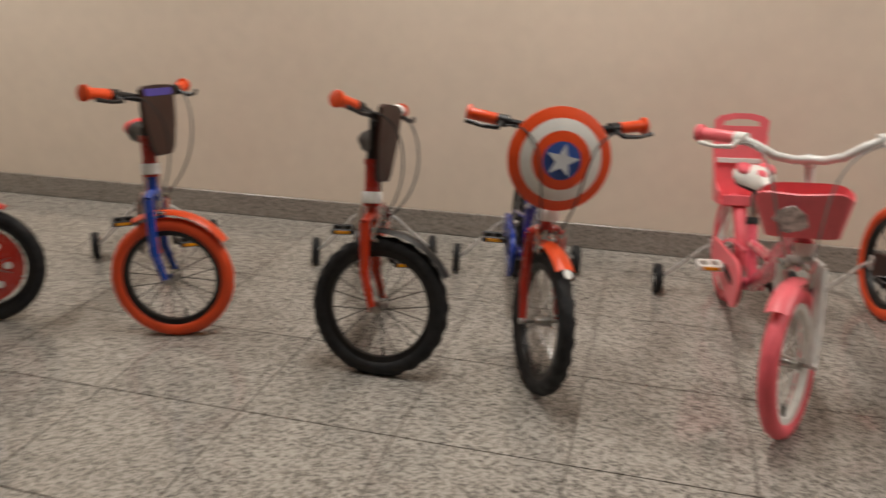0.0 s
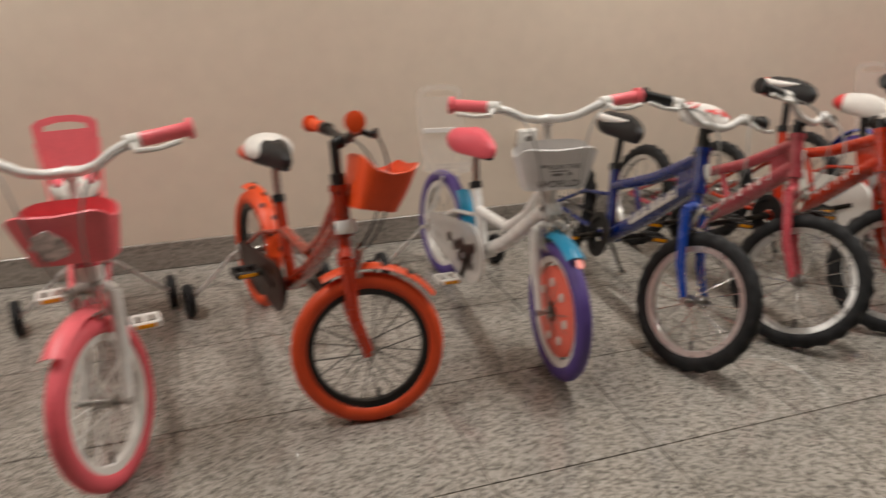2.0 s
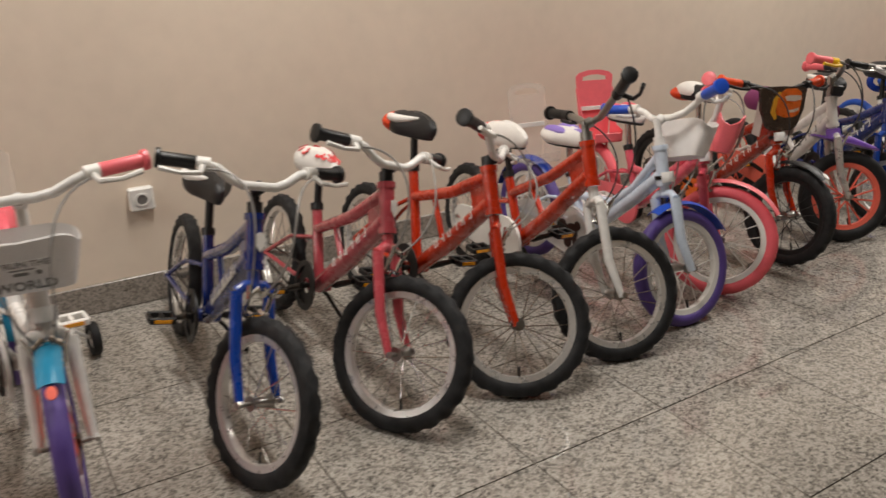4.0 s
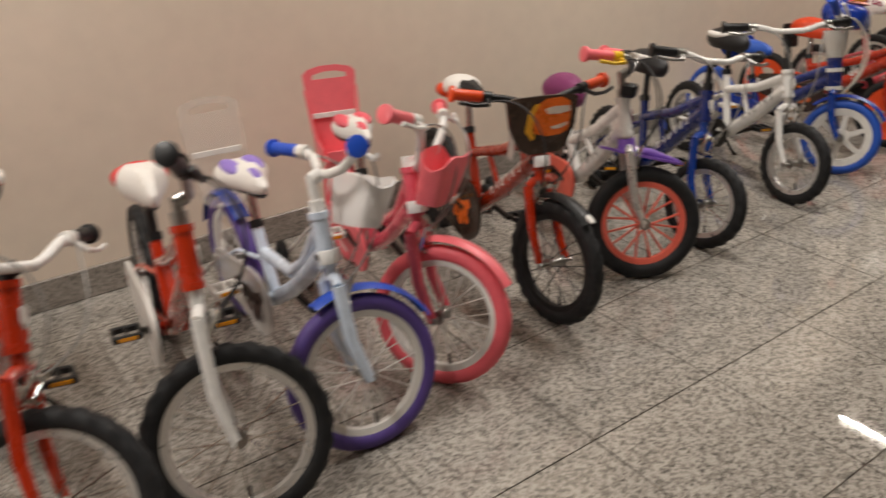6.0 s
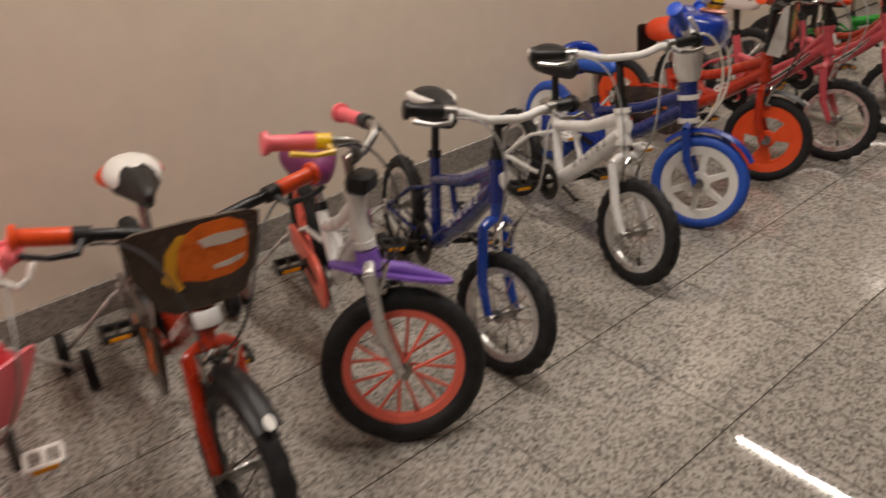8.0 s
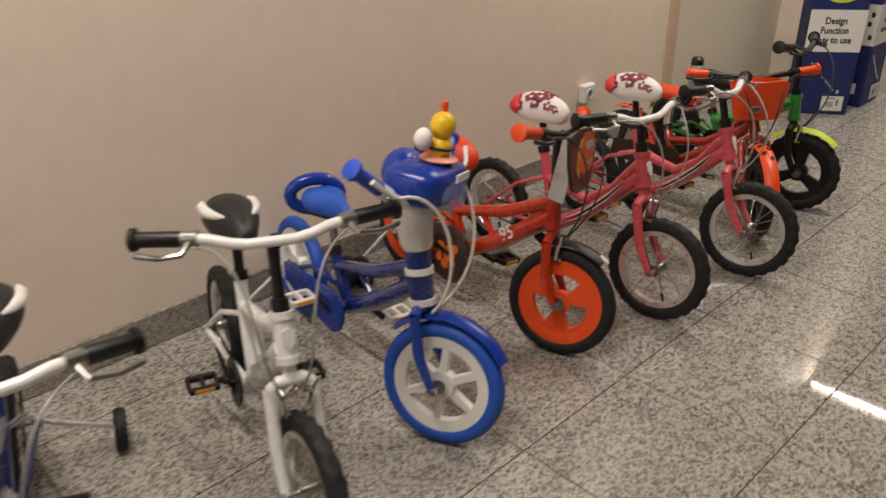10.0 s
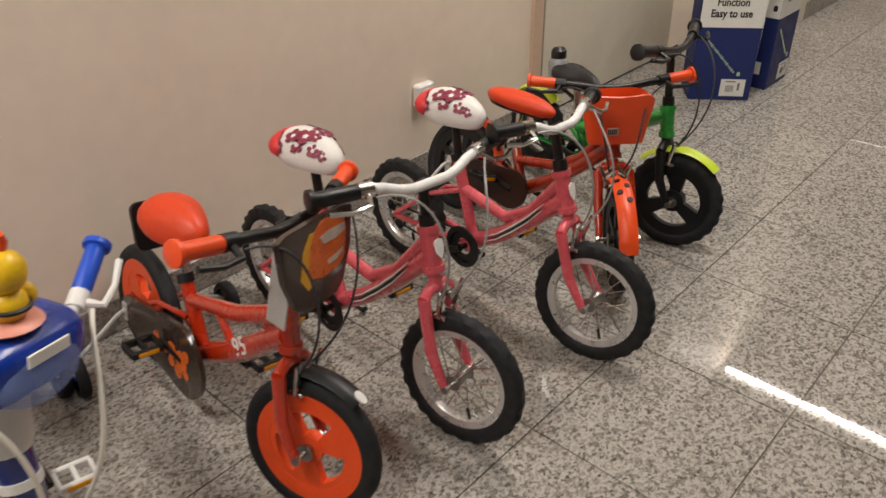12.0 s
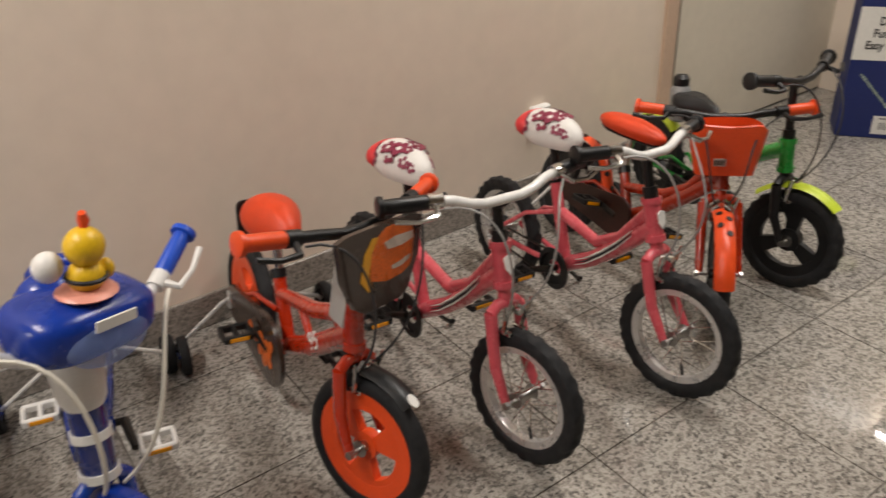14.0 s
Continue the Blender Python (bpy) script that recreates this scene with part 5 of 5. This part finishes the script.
for place, shape in (((5.902, 0.233, 7.867, -2.93, -4.39), dict(bar_z=0.618, saddle_z=0.563, ha=76.92, bar_w=1, rise=0.45, W=0.73, bar_turn=-10.23, gap=0.089)),
                     ((6.361, 0.166, 9.051, -3.452, -3.67), dict(bar_z=0.603, saddle_z=0.551, ha=71.27, bar_w=0.833, rise=0.45, W=0.728, bar_turn=-5.766, gap=0.063))):
    bicycle("small pink child's bicycle with knobbly tyres and a flowered saddle", *place, shape, style="step", frame=C_PINKRED, saddle=C_VWHITE, saddle2=C_VRED, flowers=C_FLOWER, saddle_round=True, swoosh=True, lever=CHROME, **{**mtb, **small})
bicycle("small orange ladybird bicycle with a basket and spotted mudguard", 6.640, 0.293, -54.31, -5.732, -20.5, dict(bar_z=0.573, saddle_z=0.439, ha=66.71, bar_w=0.952, rise=0.841, W=0.721, bar_turn=2.847, gap=0.05), style="step", frame=C_ORRED_SHADED, fork=C_ORRED, tyre=RUBBER, rim=BLACK, wheel="mag", n_mag=5, mag_in=20, mag_out=8, mud=C_ORANGE, mud_arc=(10, 140), rear_mud=C_ORANGE, rear_arc=(12, 110), spots=True, saddle=C_VORANGE, saddle_round=True, saddle_k=1.25, saddle_fat=0.95, guard=C_BROWN, basket=C_ORANGE, basket_w=0.92, basket_drop=0.028, basket_print="tag", **{**kids, **small})
bicycle("green balance bicycle with black three-spoke wheels", 7.031, 0.287, 9.489, -15.8, -2.76, dict(bar_z=0.625, saddle_z=0.417, ha=80.79, bar_w=1.055, rise=1.01, W=0.706, bar_turn=0.1, gap=0.05), style="balance", frame=C_GREEN, fork=BLACK, tyre=RUBBER, knobs=True, rim=BLACK, wheel="mag", n_mag=3, mud=C_LIME, mud_arc=(50, 138), rear_mud=C_LIME, saddle=C_VBLACK, bottle=True, grip=BLACK, bar=BLACK, bars="flat", stem=BLACK, pedals=False, stab=False, **{**small, "R": 0.155})


# ---- cartons at the end of the row ----
C_CARTON = mat("blue_carton", "18265f", 0.55, vary=0.08, scale=9, bump=0.05)
C_LABEL = mat("white_carton_print", "dedbd4", 0.55, vary=0.04, scale=9)
C_LIMEINK = mat("lime_print", "b9cf3a", 0.55)


def carton(x, y, turn, w, d, h, label, words):
    """A tall carton standing on the floor; its printed front faces -x before the turn."""
    e = tagged(new("carton"), label, "box", "cartons")
    e.matrix_world = pose(x, y, 0, 0, 0, turn)
    body = part("carton_body", Mesh().box((0, 0, h / 2), (d, w, h), 0.004), C_CARTON, e)
    fl = Mesh()
    for s in (-1, 1):
        fl.box((s * d / 4, 0, h + 0.0025), (d / 2 - 0.003, w, 0.005), 0.001)
    part("top_flap", fl, C_CARTON, e)
    front = Matrix.Translation((-d / 2 - 0.001, 0, 0)) @ Matrix(((0, 0, -1), (-1, 0, 0), (0, 1, 0))).to_4x4()
    side = Matrix.Translation((0, -w / 2 - 0.001, 0)) @ Matrix(((1, 0, 0), (0, 0, -1), (0, 1, 0))).to_4x4()
    rect = lambda cx, cz, ww, hh: [(cx + sx * ww / 2, cz + sz * hh / 2) for sx, sz in ((-1, -1), (1, -1), (1, 1), (-1, 1))]
    lz0, lz1 = 0.345, 0.565
    part("white_panel", Mesh(front).plate(rect(0, (lz0 + lz1) / 2, w * 0.995, lz1 - lz0), 0.002), C_LABEL, body)
    part("white_panel", Mesh(side).plate(rect(0, (lz0 + lz1) / 2, d * 0.99, lz1 - lz0), 0.002), C_LABEL, body)
    if words:
        for i, tx in enumerate(("Design", "Function", "Easy to use")):
            writing(tx, 0.048, front @ Matrix.Translation((-0.006, lz1 - 0.058 - i * 0.050, 0.0015)) @ Matrix.Diagonal((0.84, 1.0, 1, 1)), INK, body)
    else:
        t = Mesh(side)
        for i, n in enumerate((6, 8, 11)):
            for q in range(n):
                t.plate(rect((q - n / 2 + 0.5) * 0.0125, lz1 - 0.04 - i * 0.05, 0.0075, 0.022 + 0.007 * ((q * 3 + i) % 4 == 0)), 0.0032)
        part("print_bar", t, INK, body)
        # the ends of the same words, past the other carton
        t = Mesh(front)
        for dx, dz in ((0.105, 0.055), (0.095, 0.105), (0.110, 0.175)):
            t.plate([(dx + a2, lz1 - dz + b2) for a2, b2 in rounded(0.02, 0.028, 0.008, 3)], 0.0032)
        part("print_bar", t, INK, body)
        t = Mesh(front)
        for i in range(11):
            t.plate(rect(0.062 - i * 0.0005, h * 0.41 - i * 0.0175, 0.021, 0.010), 0.003)
        part("upright_print", t, C_LABEL, body)
        front, side = side, front
    # slanting line of print, drawn as short bars
    t = Mesh(front)
    for i in range(16):
        t.plate(rect(0, 0, 0.006, 0.008 + 0.003 * (i % 3)), 0.003, Matrix.Translation((-0.085 + i * 0.0088, h * 0.36 - i * 0.0095, 0)) @ Matrix.Rotation(-0.85, 4, "Z"))
    t.plate(rect(0.072, h * 0.165, 0.014, 0.018), 0.003)
    part("slanting_print", t, mat("pale_green_print", "a9b8a0", 0.55), body)
    # logo patch near the top
    part("logo_patch", Mesh(front).plate([(0.085 * math.cos(q * 0.35), 0.645 + 0.045 * math.sin(q * 0.35)) for q in range(18)], 0.002), C_LIMEINK, body)
    t = Mesh(front)
    for i in range(5):
        t.plate(rect(-0.05 + i * 0.025, 0.645, 0.014, 0.045), 0.0032)
    part("logo_bars", t, C_CARTON, body)
    # parcel label with bars
    lab = part("parcel_label", Mesh(front).plate(rect(w * 0.20, 0.062, 0.112, 0.082), 0.002), C_LABEL, body)
    t = Mesh(front)
    for i in range(7):
        t.plate(rect(w * 0.20 - 0.03 + i * 0.0055, 0.058, 0.003, 0.032), 0.0032)
    t.plate(rect(w * 0.20 + 0.026, 0.068, 0.01, 0.036), 0.0032)
    t.plate(rect(w * 0.20 - 0.012, 0.092, 0.045, 0.006), 0.0032)
    part("barcode", t, GREYP, lab)
    lab = part("parcel_label", Mesh(side).plate(rect(d * 0.24, 0.10, 0.07, 0.06), 0.002), C_LABEL, body)
    return e


carton(8.425, 0.785, 36, 0.281, 0.20, 0.78, "tall blue carton with white printed panel standing on the floor", True)
carton(8.735, 0.747, 0, 0.275, 0.25, 0.80, "blue carton with white panel behind another carton", False)

# ---- floor tiles ----
PITCH, TURN = 0.45, 0.0
tile_mesh = Mesh().box((0, 0, -0.004), (PITCH - 0.004, PITCH - 0.004, 0.008), 0.0004)
floor_ob = bpy.data.objects["floor"]
tile_data = None
rest = Mesh()
rot = Matrix.Rotation(TURN, 4, "Z")
origin = Vector((-0.27, 0.10, 0))
near_tiles = []
for i in range(-16, 35):
    for j in range(-18, 3):
        p = origin + rot @ Vector(((i + 0.5) * PITCH, (j + 0.5) * PITCH, 0))
        if not (X0 - 0.2 < p.x < X1 + 0.2 and Y0 - 0.2 < p.y < WALL_Y + 0.2):
            continue
        if -4.4 < p.x < 10.6 and p.y > -2.0 and len(near_tiles) < 300:
            near_tiles.append(p)
        else:
            rest.add([tuple(rot @ Vector(q) + p) for q in tile_mesh.v], tile_mesh.f)
for p in near_tiles:
    if tile_data is None:
        first = part("floor_tile", tile_mesh, FLOOR, floor_ob)
        tile_data = first.data
        ob = first
    else:
        ob = new("floor_tile", tile_data)
        ob.parent = floor_ob
    ob.matrix_local = Matrix.Translation(p) @ rot
tagged(part("far_tiles", rest, FLOOR, floor_ob), kind="stuff")
